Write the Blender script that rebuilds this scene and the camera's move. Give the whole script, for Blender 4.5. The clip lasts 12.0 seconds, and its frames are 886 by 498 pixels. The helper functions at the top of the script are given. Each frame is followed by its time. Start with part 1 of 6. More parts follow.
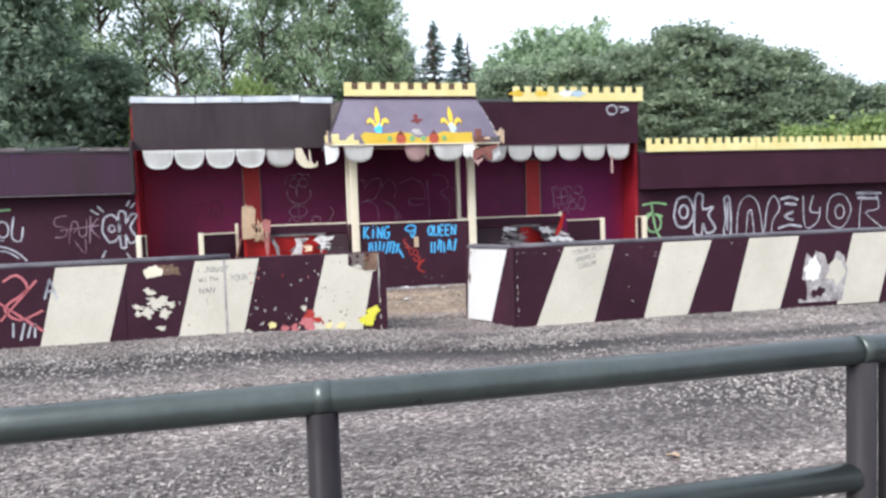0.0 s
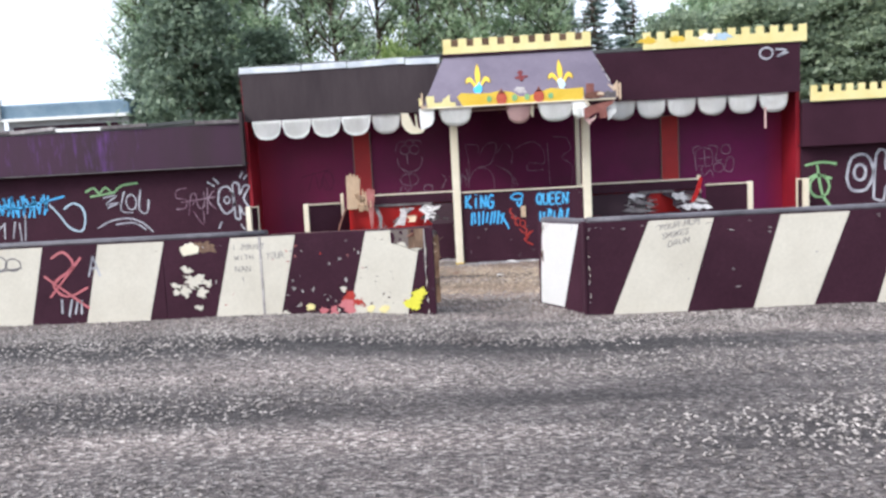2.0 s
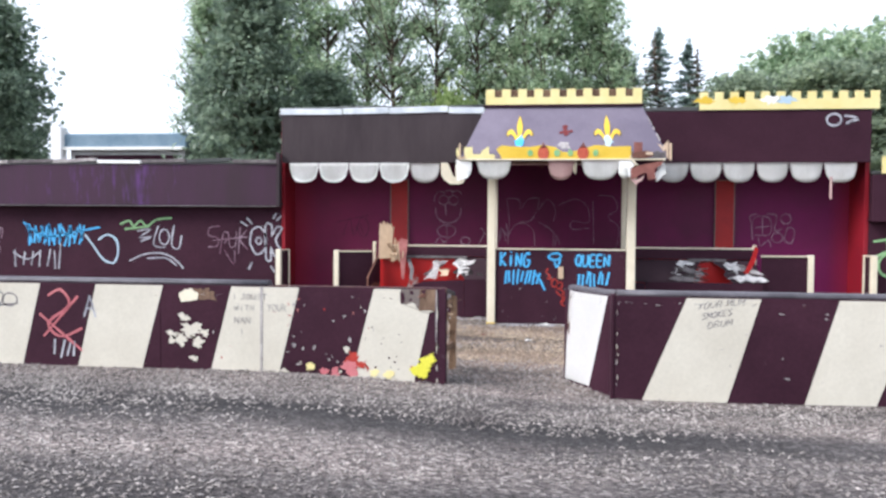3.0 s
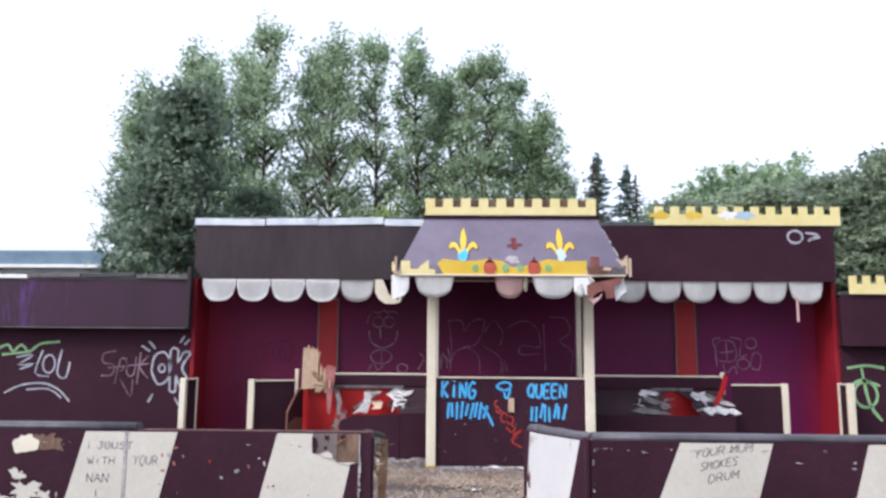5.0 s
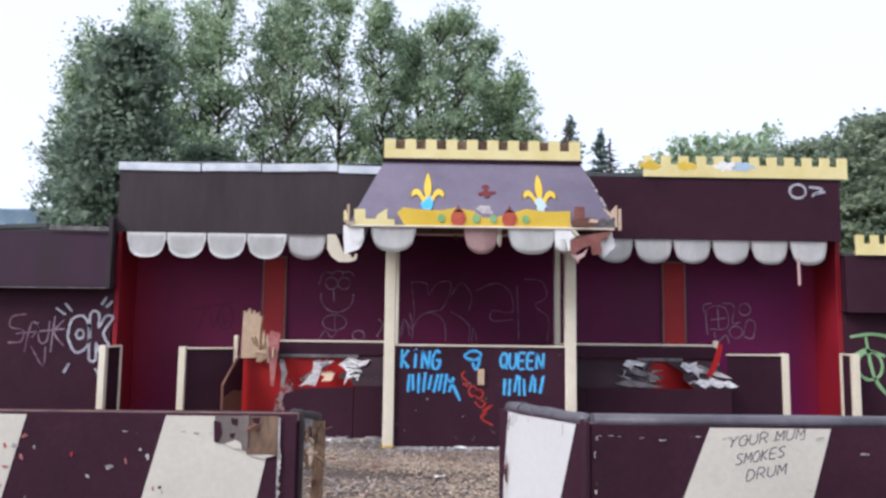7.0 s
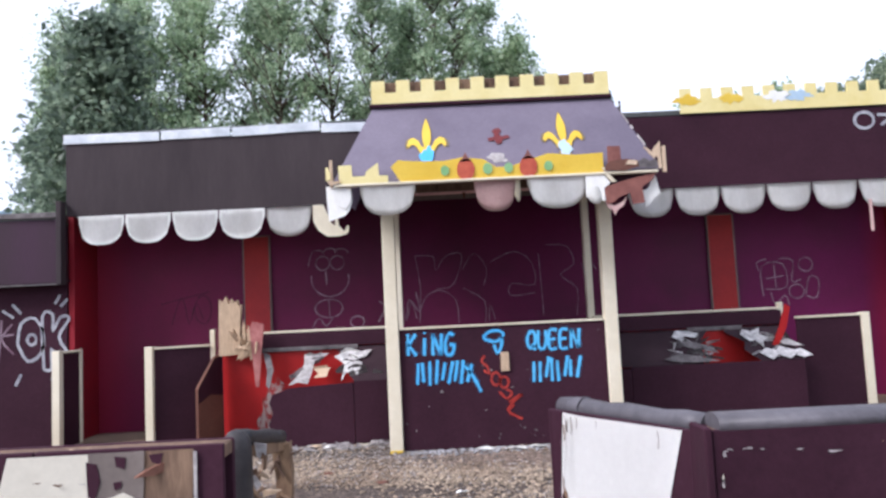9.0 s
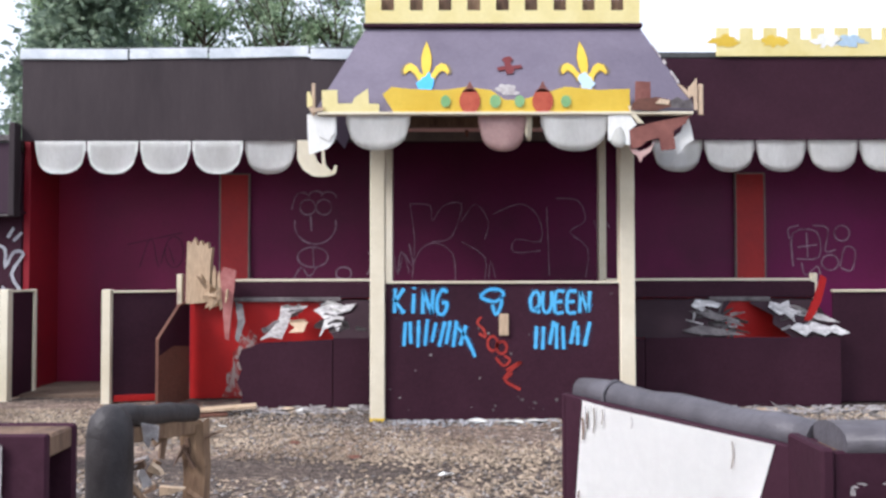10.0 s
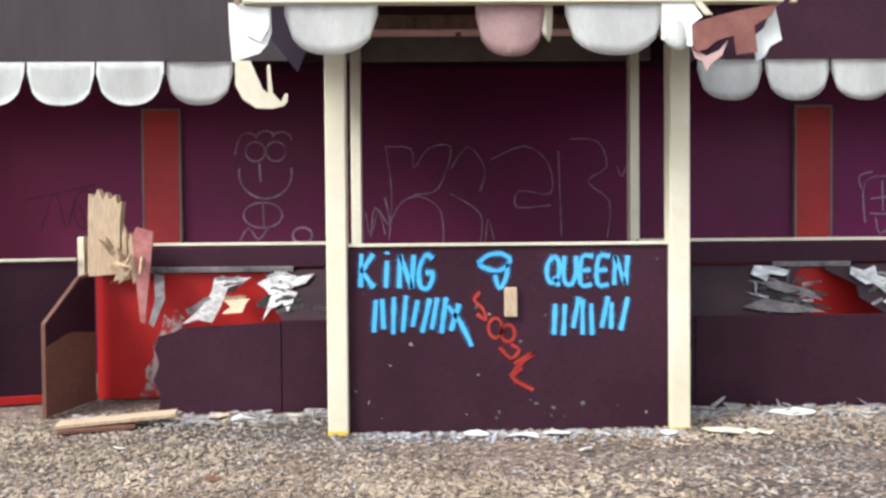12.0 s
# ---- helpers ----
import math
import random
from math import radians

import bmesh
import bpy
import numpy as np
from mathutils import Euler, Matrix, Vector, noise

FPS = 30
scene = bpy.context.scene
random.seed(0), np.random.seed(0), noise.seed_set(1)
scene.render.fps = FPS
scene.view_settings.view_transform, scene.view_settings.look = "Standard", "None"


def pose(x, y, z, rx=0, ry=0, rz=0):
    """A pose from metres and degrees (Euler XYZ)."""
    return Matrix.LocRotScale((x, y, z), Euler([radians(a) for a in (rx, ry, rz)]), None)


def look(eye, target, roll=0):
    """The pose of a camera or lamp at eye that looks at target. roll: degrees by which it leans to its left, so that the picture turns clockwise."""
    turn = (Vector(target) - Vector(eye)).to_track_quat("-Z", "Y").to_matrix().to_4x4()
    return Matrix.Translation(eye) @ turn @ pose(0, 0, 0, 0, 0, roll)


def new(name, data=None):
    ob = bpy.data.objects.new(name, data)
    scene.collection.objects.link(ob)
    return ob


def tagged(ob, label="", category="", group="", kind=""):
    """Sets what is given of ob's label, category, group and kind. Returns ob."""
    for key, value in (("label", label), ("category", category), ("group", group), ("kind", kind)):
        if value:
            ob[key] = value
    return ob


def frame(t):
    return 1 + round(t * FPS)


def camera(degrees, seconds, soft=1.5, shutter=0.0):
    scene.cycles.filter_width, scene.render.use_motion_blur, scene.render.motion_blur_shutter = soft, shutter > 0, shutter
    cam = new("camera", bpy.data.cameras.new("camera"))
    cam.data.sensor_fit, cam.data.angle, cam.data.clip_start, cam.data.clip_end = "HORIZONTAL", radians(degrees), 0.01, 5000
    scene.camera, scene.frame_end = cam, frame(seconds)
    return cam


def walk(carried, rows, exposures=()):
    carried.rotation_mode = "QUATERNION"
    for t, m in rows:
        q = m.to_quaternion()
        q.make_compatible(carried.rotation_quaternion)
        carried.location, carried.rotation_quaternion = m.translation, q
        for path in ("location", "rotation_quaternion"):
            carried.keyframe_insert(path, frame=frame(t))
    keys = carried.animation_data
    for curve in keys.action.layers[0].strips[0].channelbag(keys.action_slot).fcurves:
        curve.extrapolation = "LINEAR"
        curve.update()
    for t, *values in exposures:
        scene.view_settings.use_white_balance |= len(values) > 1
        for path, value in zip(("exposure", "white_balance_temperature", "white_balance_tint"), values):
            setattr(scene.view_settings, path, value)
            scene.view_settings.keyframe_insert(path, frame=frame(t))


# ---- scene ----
cam = camera(62.0, 12.0, soft=2.7)
PATH = [
    (0, (-0.047, 0.179, 1.657), (0.395, 2.126, 1.539), -1.9),
    (0.5, (0.414, 0.434, 1.646), (0.751, 2.402, 1.528), -1.48),
    (1, (0.943, 0.593, 1.623), (1.179, 2.568, 1.419), -1.74),
    (1.5, (1.333, 0.819, 1.649), (1.46, 2.806, 1.46), -2.38),
    (2, (1.7, 1.163, 1.657), (1.633, 3.152, 1.462), -2.99),
    (2.5, (1.957, 1.492, 1.714), (1.621, 3.445, 1.451), 0.7),
    (3, (2.089, 1.88, 1.763), (1.876, 3.868, 1.697), 0.43),
    (3.5, (2.06, 2.139, 1.785), (1.854, 4.116, 2.006), 0.7),
    (3.7, (2.097, 2.412, 1.776), (1.914, 4.378, 2.095), -0.12),
    (5.5, (2.009, 3.785, 1.736), (1.974, 5.773, 1.955), 0.9),
    (6, (2.034, 4.21, 1.708), (1.926, 6.2, 1.876), -0.2),
    (6.5, (2.008, 4.656, 1.662), (1.957, 6.646, 1.855), -1.0),
    (7, (2.077, 5.071, 1.64), (2.111, 7.061, 1.84), 0.7),
    (9, (2.096, 6.829, 1.531), (2.11, 8.822, 1.695), -2.8),
    (9.5, (2.12, 7.327, 1.461), (2.169, 9.324, 1.552), -2.5),
    (10, (2.175, 7.85, 1.46), (2.178, 9.849, 1.517), -0.1),
    (10.5, (2.17, 8.335, 1.422), (2.207, 10.334, 1.46), -0.7),
    (11, (2.214, 8.891, 1.429), (2.188, 10.891, 1.438), -1.8),
    (11.2, (2.219, 9.105, 1.435), (2.166, 11.104, 1.4), -1.4),
    (11.5, (2.215, 9.392, 1.451), (2.212, 11.39, 1.364), -2.2),
    (12, (2.202, 9.83, 1.403), (2.239, 11.83, 1.367), -0.5),
]
EXPOSURES = [(0.0, 0.78, 6140, 11), (2.5, 0.78, 6140, 12), (3.5, 0.80, 6060, 13), (5.5, 0.44, 6000, 17), (7.0, 0.38, 6000, 17), (9.0, 0.55, 6000, 17), (10.0, 0.60, 6120, 14), (10.5, 0.64, 6170, 13), (11.2, 0.75, 6240, 11), (12.0, 0.96, 6270, 8)]
walk(cam, [(t, look(eye, target, roll)) for t, eye, target, roll in PATH], EXPOSURES)

SKY_STRENGTH = 0.1

world = bpy.data.worlds.new("overcast_sky")
scene.world = world
world.use_nodes = True
wn, wl = world.node_tree.nodes, world.node_tree.links
wn.clear()
w_out = wn.new("ShaderNodeOutputWorld")
w_bg = wn.new("ShaderNodeBackground")
w_sky = wn.new("ShaderNodeTexSky")
w_sky.sky_type = "NISHITA"
w_sky.sun_disc = False
w_sky.sun_elevation = radians(42)
w_sky.sun_rotation = radians(-121)
w_sky.dust_density = 4.0
w_mix = wn.new("ShaderNodeMix")
w_mix.data_type = "RGBA"
w_mix.inputs["Factor"].default_value = 0.72
w_mix.inputs["B"].default_value = (10.0, 10.6, 11.6, 1)
wl.new(w_sky.outputs["Color"], w_mix.inputs["A"])
wl.new(w_mix.outputs["Result"], w_bg.inputs["Color"])
w_bg.inputs["Strength"].default_value = SKY_STRENGTH
wl.new(w_bg.outputs["Background"], w_out.inputs["Surface"])

sun = new("sun", bpy.data.lights.new("sun", "SUN"))
sun.data.energy = 2.5
sun.data.angle = radians(22)
sun.data.color = (1.0, 0.97, 0.94)
sun.matrix_world = look((-9, -5.5, 9), (0, 0, 0))


# ---- materials ----
def ramp(nt, fac, stops):
    n = nt.nodes.new("ShaderNodeValToRGB")
    n.color_ramp.elements[0].position, n.color_ramp.elements[0].color = stops[0][0], (*stops[0][1], 1)
    n.color_ramp.elements[1].position, n.color_ramp.elements[1].color = stops[-1][0], (*stops[-1][1], 1)
    for p, c in stops[1:-1]:
        n.color_ramp.elements.new(p).color = (*c, 1)
    nt.links.new(fac, n.inputs["Fac"])
    return n.outputs["Color"]


def noise_tex(nt, vec, scale, detail=4.0, rough=0.6):
    n = nt.nodes.new("ShaderNodeTexNoise")
    n.inputs["Scale"].default_value = scale
    n.inputs["Detail"].default_value = detail
    n.inputs["Roughness"].default_value = rough
    nt.links.new(vec, n.inputs["Vector"])
    return n.outputs["Fac"]


def blend(nt, fac, a, b, mode="MIX"):
    n = nt.nodes.new("ShaderNodeMix")
    n.data_type = "RGBA"
    n.blend_type = mode
    for sock, v in ((n.inputs["Factor"], fac), (n.inputs["A"], a), (n.inputs["B"], b)):
        if isinstance(v, (int, float)):
            sock.default_value = v
        elif isinstance(v, tuple):
            sock.default_value = (*v, 1)
        else:
            nt.links.new(v, sock)
    return n.outputs["Result"]


def stretched(nt, vec, s):
    n = nt.nodes.new("ShaderNodeMapping")
    n.inputs["Scale"].default_value = s
    nt.links.new(vec, n.inputs["Vector"])
    return n.outputs["Vector"]


def surface(name, c1, c2, rough=0.6, metal=0.0, big=0.9, fine=28.0, bump=0.12, wear=None, amount=0.3, wear_scale=9.0,
            streak=(1, 1, 1), island=0.0, grit=0.09, spec=0.3, soft=0.03):
    """Painted or raw surface: two tones at a large scale, fine grain, worn flecks of a third colour, relief."""
    m = bpy.data.materials.new(name)
    m.use_nodes = True
    nt = m.node_tree
    bsdf = nt.nodes["Principled BSDF"]
    geo = nt.nodes.new("ShaderNodeNewGeometry")
    pos = geo.outputs["Position"]
    spos = stretched(nt, pos, streak)
    tone = noise_tex(nt, spos, big, 5.0, 0.65)
    colour = ramp(nt, tone, [(0.32, c1), (0.68, c2)])
    grain = noise_tex(nt, spos, fine, 3.0, 0.7)
    grey = ramp(nt, grain, [(0.25, (1 - grit,) * 3), (0.75, (1 + grit,) * 3)])
    colour = blend(nt, 1.0, colour, grey, "MULTIPLY")
    if island:
        v = ramp(nt, geo.outputs["Random Per Island"], [(0.0, (1 - island,) * 3), (1.0, (1 + island,) * 3)])
        colour = blend(nt, 1.0, colour, v, "MULTIPLY")
    if wear:
        flecks = noise_tex(nt, spos if soft > 0.05 else pos, wear_scale, 8.0, 0.75)
        edge = 0.5 + (0.5 - amount) * 0.5
        mask = ramp(nt, flecks, [(edge, (0, 0, 0)), (edge + soft, (1, 1, 1))])
        colour = blend(nt, mask, colour, wear)
    nt.links.new(colour, bsdf.inputs["Base Color"])
    bsdf.inputs["Metallic"].default_value = metal
    bsdf.inputs["Specular IOR Level"].default_value = spec
    rr = ramp(nt, tone, [(0.2, (rough - 0.1,) * 3), (0.8, (min(1, rough + 0.12),) * 3)])
    nt.links.new(rr, bsdf.inputs["Roughness"])
    b = nt.nodes.new("ShaderNodeBump")
    b.inputs["Strength"].default_value = bump
    b.inputs["Distance"].default_value = 0.02
    nt.links.new(grain, b.inputs["Height"])
    nt.links.new(b.outputs["Normal"], bsdf.inputs["Normal"])
    return m


BLACKISH = surface("dark_maroon_paint", (0.029, 0.0088, 0.0165), (0.047, 0.0160, 0.0275), 0.7, wear=(0.062, 0.033, 0.043), amount=0.17, wear_scale=3.5, bump=0.12, spec=0.14, grit=0.16)
FASCIA = surface("dark_felt_paint", (0.026, 0.017, 0.020), (0.053, 0.040, 0.043), 0.75, big=1.6, wear=(0.11, 0.095, 0.095), amount=0.08, wear_scale=4, bump=0.1, streak=(1.6, 1, 0.3))
FASCIA_PURPLE = surface("sprayed_purple_paint", (0.030, 0.013, 0.021), (0.050, 0.018, 0.042), 0.65, big=0.8, wear=(0.17, 0.055, 0.30), amount=0.40, wear_scale=1.1, streak=(1.5, 1, 0.3), soft=0.3)
DARKRED = surface("dull_red_paint", (0.17, 0.005, 0.014), (0.26, 0.009, 0.018), 0.6, bump=0.06)
PILASTER_RED = surface("faded_orange_red_paint", (0.24, 0.014, 0.017), (0.34, 0.024, 0.022), 0.6, bump=0.06)
ORNAMENT_LINE = surface("olive_brown_outline_paint", (0.13, 0.10, 0.06), (0.24, 0.19, 0.10), 0.6, bump=0.02)
JEWEL = surface("orange_red_enamel", (0.36, 0.05, 0.03), (0.50, 0.11, 0.06), 0.5, big=6, bump=0.03)
LIME = surface("lime_yellow_paint", (0.60, 0.56, 0.04), (0.74, 0.70, 0.09), 0.5, bump=0.03)
ORNAMENT = surface("dark_red_enamel", (0.10, 0.018, 0.02), (0.2, 0.03, 0.03), 0.5)
RED = surface("red_paint", (0.36, 0.008, 0.008), (0.48, 0.015, 0.012), 0.55, wear=(0.25, 0.14, 0.12), amount=0.0, bump=0.06)
CREAM = surface("cream_paint", (0.62, 0.55, 0.40), (0.76, 0.70, 0.55), 0.5, wear=(0.42, 0.33, 0.2), amount=-0.02, wear_scale=5, bump=0.025, grit=0.04)
STRIPE = surface("cream_stripe_paint", (0.52, 0.485, 0.40), (0.63, 0.595, 0.50), 0.5, wear=(0.22, 0.15, 0.12), amount=0.03, wear_scale=5, bump=0.03, grit=0.06)
OFFWHITE = surface("offwhite_vinyl", (0.72, 0.715, 0.665), (0.87, 0.87, 0.83), 0.6, big=3.0, wear=(0.40, 0.36, 0.31), amount=0.02, wear_scale=5, bump=0.05, grit=0.06, streak=(1.4, 1, 0.5))
WHITE = surface("white_board_paint", (0.88, 0.87, 0.84), (0.93, 0.925, 0.90), 0.5, wear=(0.35, 0.25, 0.15), amount=-0.10, wear_scale=4, bump=0.025, grit=0.03)
DULLPINK = surface("faded_red_board", (0.30, 0.09, 0.085), (0.46, 0.2, 0.18), 0.65, big=6, bump=0.1)
PINKISH = surface("faded_pink_vinyl", (0.48, 0.29, 0.27), (0.62, 0.42, 0.39), 0.6, big=2.5, bump=0.1)
YELLOW = surface("yellow_paint", (0.62, 0.40, 0.03), (0.76, 0.55, 0.08), 0.5, wear=(0.7, 0.62, 0.4), amount=-0.02, wear_scale=6, bump=0.025, grit=0.04)
PALEYELLOW = surface("pale_yellow_paint", (0.68, 0.57, 0.22), (0.79, 0.70, 0.36), 0.55, big=1.4, wear=(0.6, 0.5, 0.3), amount=0.0, wear_scale=6, bump=0.025, grit=0.04)
LAVENDER = surface("lavender_grey_paint", (0.128, 0.108, 0.145), (0.192, 0.165, 0.21), 0.5, big=0.8, wear=(0.5, 0.47, 0.46), amount=-0.09, wear_scale=6, bump=0.05)
FLASH = surface("weathered_metal_flashing", (0.48, 0.52, 0.55), (0.72, 0.75, 0.77), 0.45, metal=0.2, big=3.0, wear=(0.2, 0.17, 0.14), amount=0.04, bump=0.1)
ROOF = surface("roofing_felt", (0.05, 0.055, 0.055), (0.10, 0.105, 0.10), 0.85, bump=0.4, grit=0.25)
VINYL = surface("worn_black_vinyl_pad", (0.045, 0.041, 0.047), (0.12, 0.112, 0.125), 0.42, big=3.0, wear=(0.35, 0.33, 0.33), amount=-0.03, wear_scale=11, bump=0.2)
VINYL_DARK = surface("grimy_black_vinyl", (0.022, 0.019, 0.020), (0.06, 0.053, 0.053), 0.5, big=5.0, wear=(0.2, 0.17, 0.16), amount=0.02, wear_scale=9, bump=0.3)
WOOD = surface("weathered_wood", (0.075, 0.042, 0.030), (0.21, 0.135, 0.088), 0.8, big=5, fine=40, bump=0.4, wear=(0.035, 0.02, 0.018), amount=0.2, streak=(1, 1, 0.2), grit=0.25)
RAWWOOD = surface("split_raw_wood", (0.42, 0.29, 0.18), (0.62, 0.48, 0.34), 0.8, fine=60, bump=0.5, streak=(1, 1, 0.15), grit=0.25)
BROWNWOOD = surface("brown_plywood", (0.12, 0.05, 0.035), (0.21, 0.095, 0.065), 0.7, wear=(0.035, 0.025, 0.03), amount=0.12, wear_scale=4, bump=0.2, grit=0.25)
# counter maroon, greyed and lightened for light from above, plus worn pale flecks
WORN_LIT_GREY = surface("worn_lit_grey_board", (0.026, 0.012, 0.017), (0.044, 0.025, 0.031), 0.75, big=2.5, wear=(0.15, 0.12, 0.125), amount=0.0, wear_scale=8, bump=0.1, spec=0.2)
TORNDARK = surface("torn_dark_fibre", (0.07, 0.06, 0.062), (0.2, 0.18, 0.178), 0.85, big=9, bump=0.5)
PEBBLE = surface("grey_pebbles", (0.2, 0.2, 0.21), (0.42, 0.42, 0.43), 0.8, big=9, island=0.4)
TORN = surface("torn_grey_fibre", (0.20, 0.18, 0.18), (0.50, 0.47, 0.45), 0.85, big=7, bump=0.5, grit=0.25)
GREEN_PIPE = surface("grey_green_pipe_paint", (0.046, 0.056, 0.052), (0.088, 0.106, 0.097), 0.32, metal=0.42, big=3, wear=(0.30, 0.36, 0.34), amount=-0.02, wear_scale=9, bump=0.05, spec=0.7)
POST_PAINT = surface("grimy_dark_post_paint", (0.020, 0.016, 0.019), (0.040, 0.037, 0.038), 0.5, big=4, wear=(0.2, 0.22, 0.21), amount=-0.06, wear_scale=8, bump=0.1, streak=(1, 1, 0.3), spec=0.12)
DIRT = surface("bare_dirt_deck", (0.13, 0.085, 0.06), (0.22, 0.16, 0.12), 0.9, fine=45, bump=0.6, grit=0.25)
BLUE_SPRAY = surface("blue_spray_paint", (0.055, 0.37, 0.72), (0.11, 0.48, 0.80), 0.45, bump=0.02)
WHITE_SPRAY = surface("white_spray_paint", (0.20, 0.20, 0.23), (0.52, 0.53, 0.56), 0.5, big=5, bump=0.02)
FAINT_SPRAY = surface("thin_grey_spray", (0.10, 0.03, 0.06), (0.30, 0.22, 0.26), 0.6, big=5, bump=0.02, grit=0.3)
RED_SPRAY = surface("red_spray_paint", (0.27, 0.02, 0.016), (0.44, 0.05, 0.035), 0.5, big=5, bump=0.02)
SCUFFED = surface("scraped_red_board", (0.20, 0.022, 0.02), (0.34, 0.03, 0.028), 0.75, big=4, wear=(0.34, 0.27, 0.25), amount=0.56, wear_scale=17, bump=0.25, streak=(1, 1, 0.6), grit=0.25, soft=0.06)
HEADER = surface("dusty_grey_brown_board", (0.13, 0.105, 0.094), (0.22, 0.185, 0.165), 0.8, big=2, wear=(0.1, 0.07, 0.06), amount=0.1, wear_scale=5, bump=0.1)
BRICKRED = surface("faded_brick_red_board", (0.17, 0.06, 0.05), (0.29, 0.12, 0.095), 0.7, big=5, wear=(0.12, 0.05, 0.045), amount=0.1, wear_scale=8, bump=0.15)
PALEWOOD = surface("rotten_tan_wood", (0.10, 0.055, 0.034), (0.29, 0.19, 0.115), 0.8, big=9, fine=50, bump=0.5, wear=(0.05, 0.025, 0.02), amount=0.15, streak=(1, 1, 0.25), grit=0.25)
TORNWHITE = surface("torn_white_laminate", (0.26, 0.245, 0.24), (0.72, 0.70, 0.68), 0.7, big=13, wear=(0.14, 0.11, 0.105), amount=0.2, wear_scale=16, bump=0.4, grit=0.2)
FRESH = surface("fresh_tan_bark_chips", (0.17, 0.118, 0.082), (0.40, 0.32, 0.235), 0.85, big=0.9, fine=60, bump=0.3, island=0.45)
PINK_SPRAY = surface("pink_spray_paint", (0.45, 0.12, 0.14), (0.55, 0.2, 0.2), 0.5, bump=0.02)
GREEN_SPRAY = surface("green_spray_paint", (0.16, 0.36, 0.14), (0.3, 0.5, 0.25), 0.5, bump=0.02)
PEN = surface("dark_marker_ink", (0.13, 0.12, 0.13), (0.3, 0.28, 0.27), 0.6, bump=0.02)
PALEBLUE = surface("pale_blue_paint", (0.35, 0.5, 0.62), (0.5, 0.6, 0.66), 0.6, bump=0.04)
FAR_WALL = surface("far_grey_wall", (0.4, 0.4, 0.4), (0.62, 0.63, 0.63), 0.8)
FAR_ROOF = surface("far_blue_roof", (0.10, 0.17, 0.23), (0.2, 0.28, 0.34), 0.6)
BARK = surface("tree_bark", (0.06, 0.045, 0.035), (0.13, 0.10, 0.075), 0.9, fine=20, bump=0.6, streak=(1, 1, 0.2), grit=0.25)


def wall_magenta():
    """Magenta wall paint, more crimson at its west end and more violet at its east end, redder close to both ends; its
    middle is darkened to imitate shade inside the box.
    """
    m = surface("magenta_wall_paint", (0.082, 0.0035, 0.030), (0.145, 0.0055, 0.060), 0.65, big=0.45, bump=0.05)
    nt = m.node_tree
    bsdf = nt.nodes["Principled BSDF"]
    paint = bsdf.inputs["Base Color"].links[0].from_socket
    sep = nt.nodes.new("ShaderNodeSeparateXYZ")
    nt.links.new(nt.nodes.new("ShaderNodeNewGeometry").outputs["Position"], sep.inputs["Vector"])
    along = nt.nodes.new("ShaderNodeMapRange")
    along.inputs["From Min"].default_value = -2.8
    along.inputs["From Max"].default_value = 8.58
    nt.links.new(sep.outputs["X"], along.inputs["Value"])
    # the middle stops below 1 put the box's inner shade into the colour
    hue_shade = ramp(nt, along.outputs["Result"], [(0.0, (1.08, 1.0, 0.74)), (0.25, (0.95, 1.0, 0.92)), (0.5, (0.82, 0.9, 0.82)), (0.75, (0.9, 1.0, 1.0)), (1.0, (1.0, 1.0, 1.2))])
    mask = ramp(nt, along.outputs["Result"], [(0.0, (0.4, 0.4, 0.4)), (0.045, (0, 0, 0)), (0.965, (0, 0, 0)), (1.0, (0.5, 0.5, 0.5))])
    nt.links.new(blend(nt, mask, blend(nt, 1.0, paint, hue_shade, "MULTIPLY"), (0.27, 0.008, 0.014)), bsdf.inputs["Base Color"])
    return m


MAGENTA = wall_magenta()


def overspray(name, colour):
    """A thin speckled mist of spray paint with bare gaps between the specks."""
    m = bpy.data.materials.new(name)
    m.use_nodes = True
    nt = m.node_tree
    bsdf = nt.nodes["Principled BSDF"]
    bsdf.inputs["Base Color"].default_value = (*colour, 1)
    bsdf.inputs["Roughness"].default_value = 0.6
    specks = noise_tex(nt, nt.nodes.new("ShaderNodeNewGeometry").outputs["Position"], 210, 2, 0.6)
    nt.links.new(ramp(nt, specks, [(0.50, (0, 0, 0)), (0.66, (0.75, 0.75, 0.75))]), bsdf.inputs["Alpha"])
    return m


BLUE_MIST = overspray("blue_spray_mist", (0.06, 0.36, 0.70))
RED_MIST = overspray("red_spray_mist", (0.30, 0.03, 0.02))


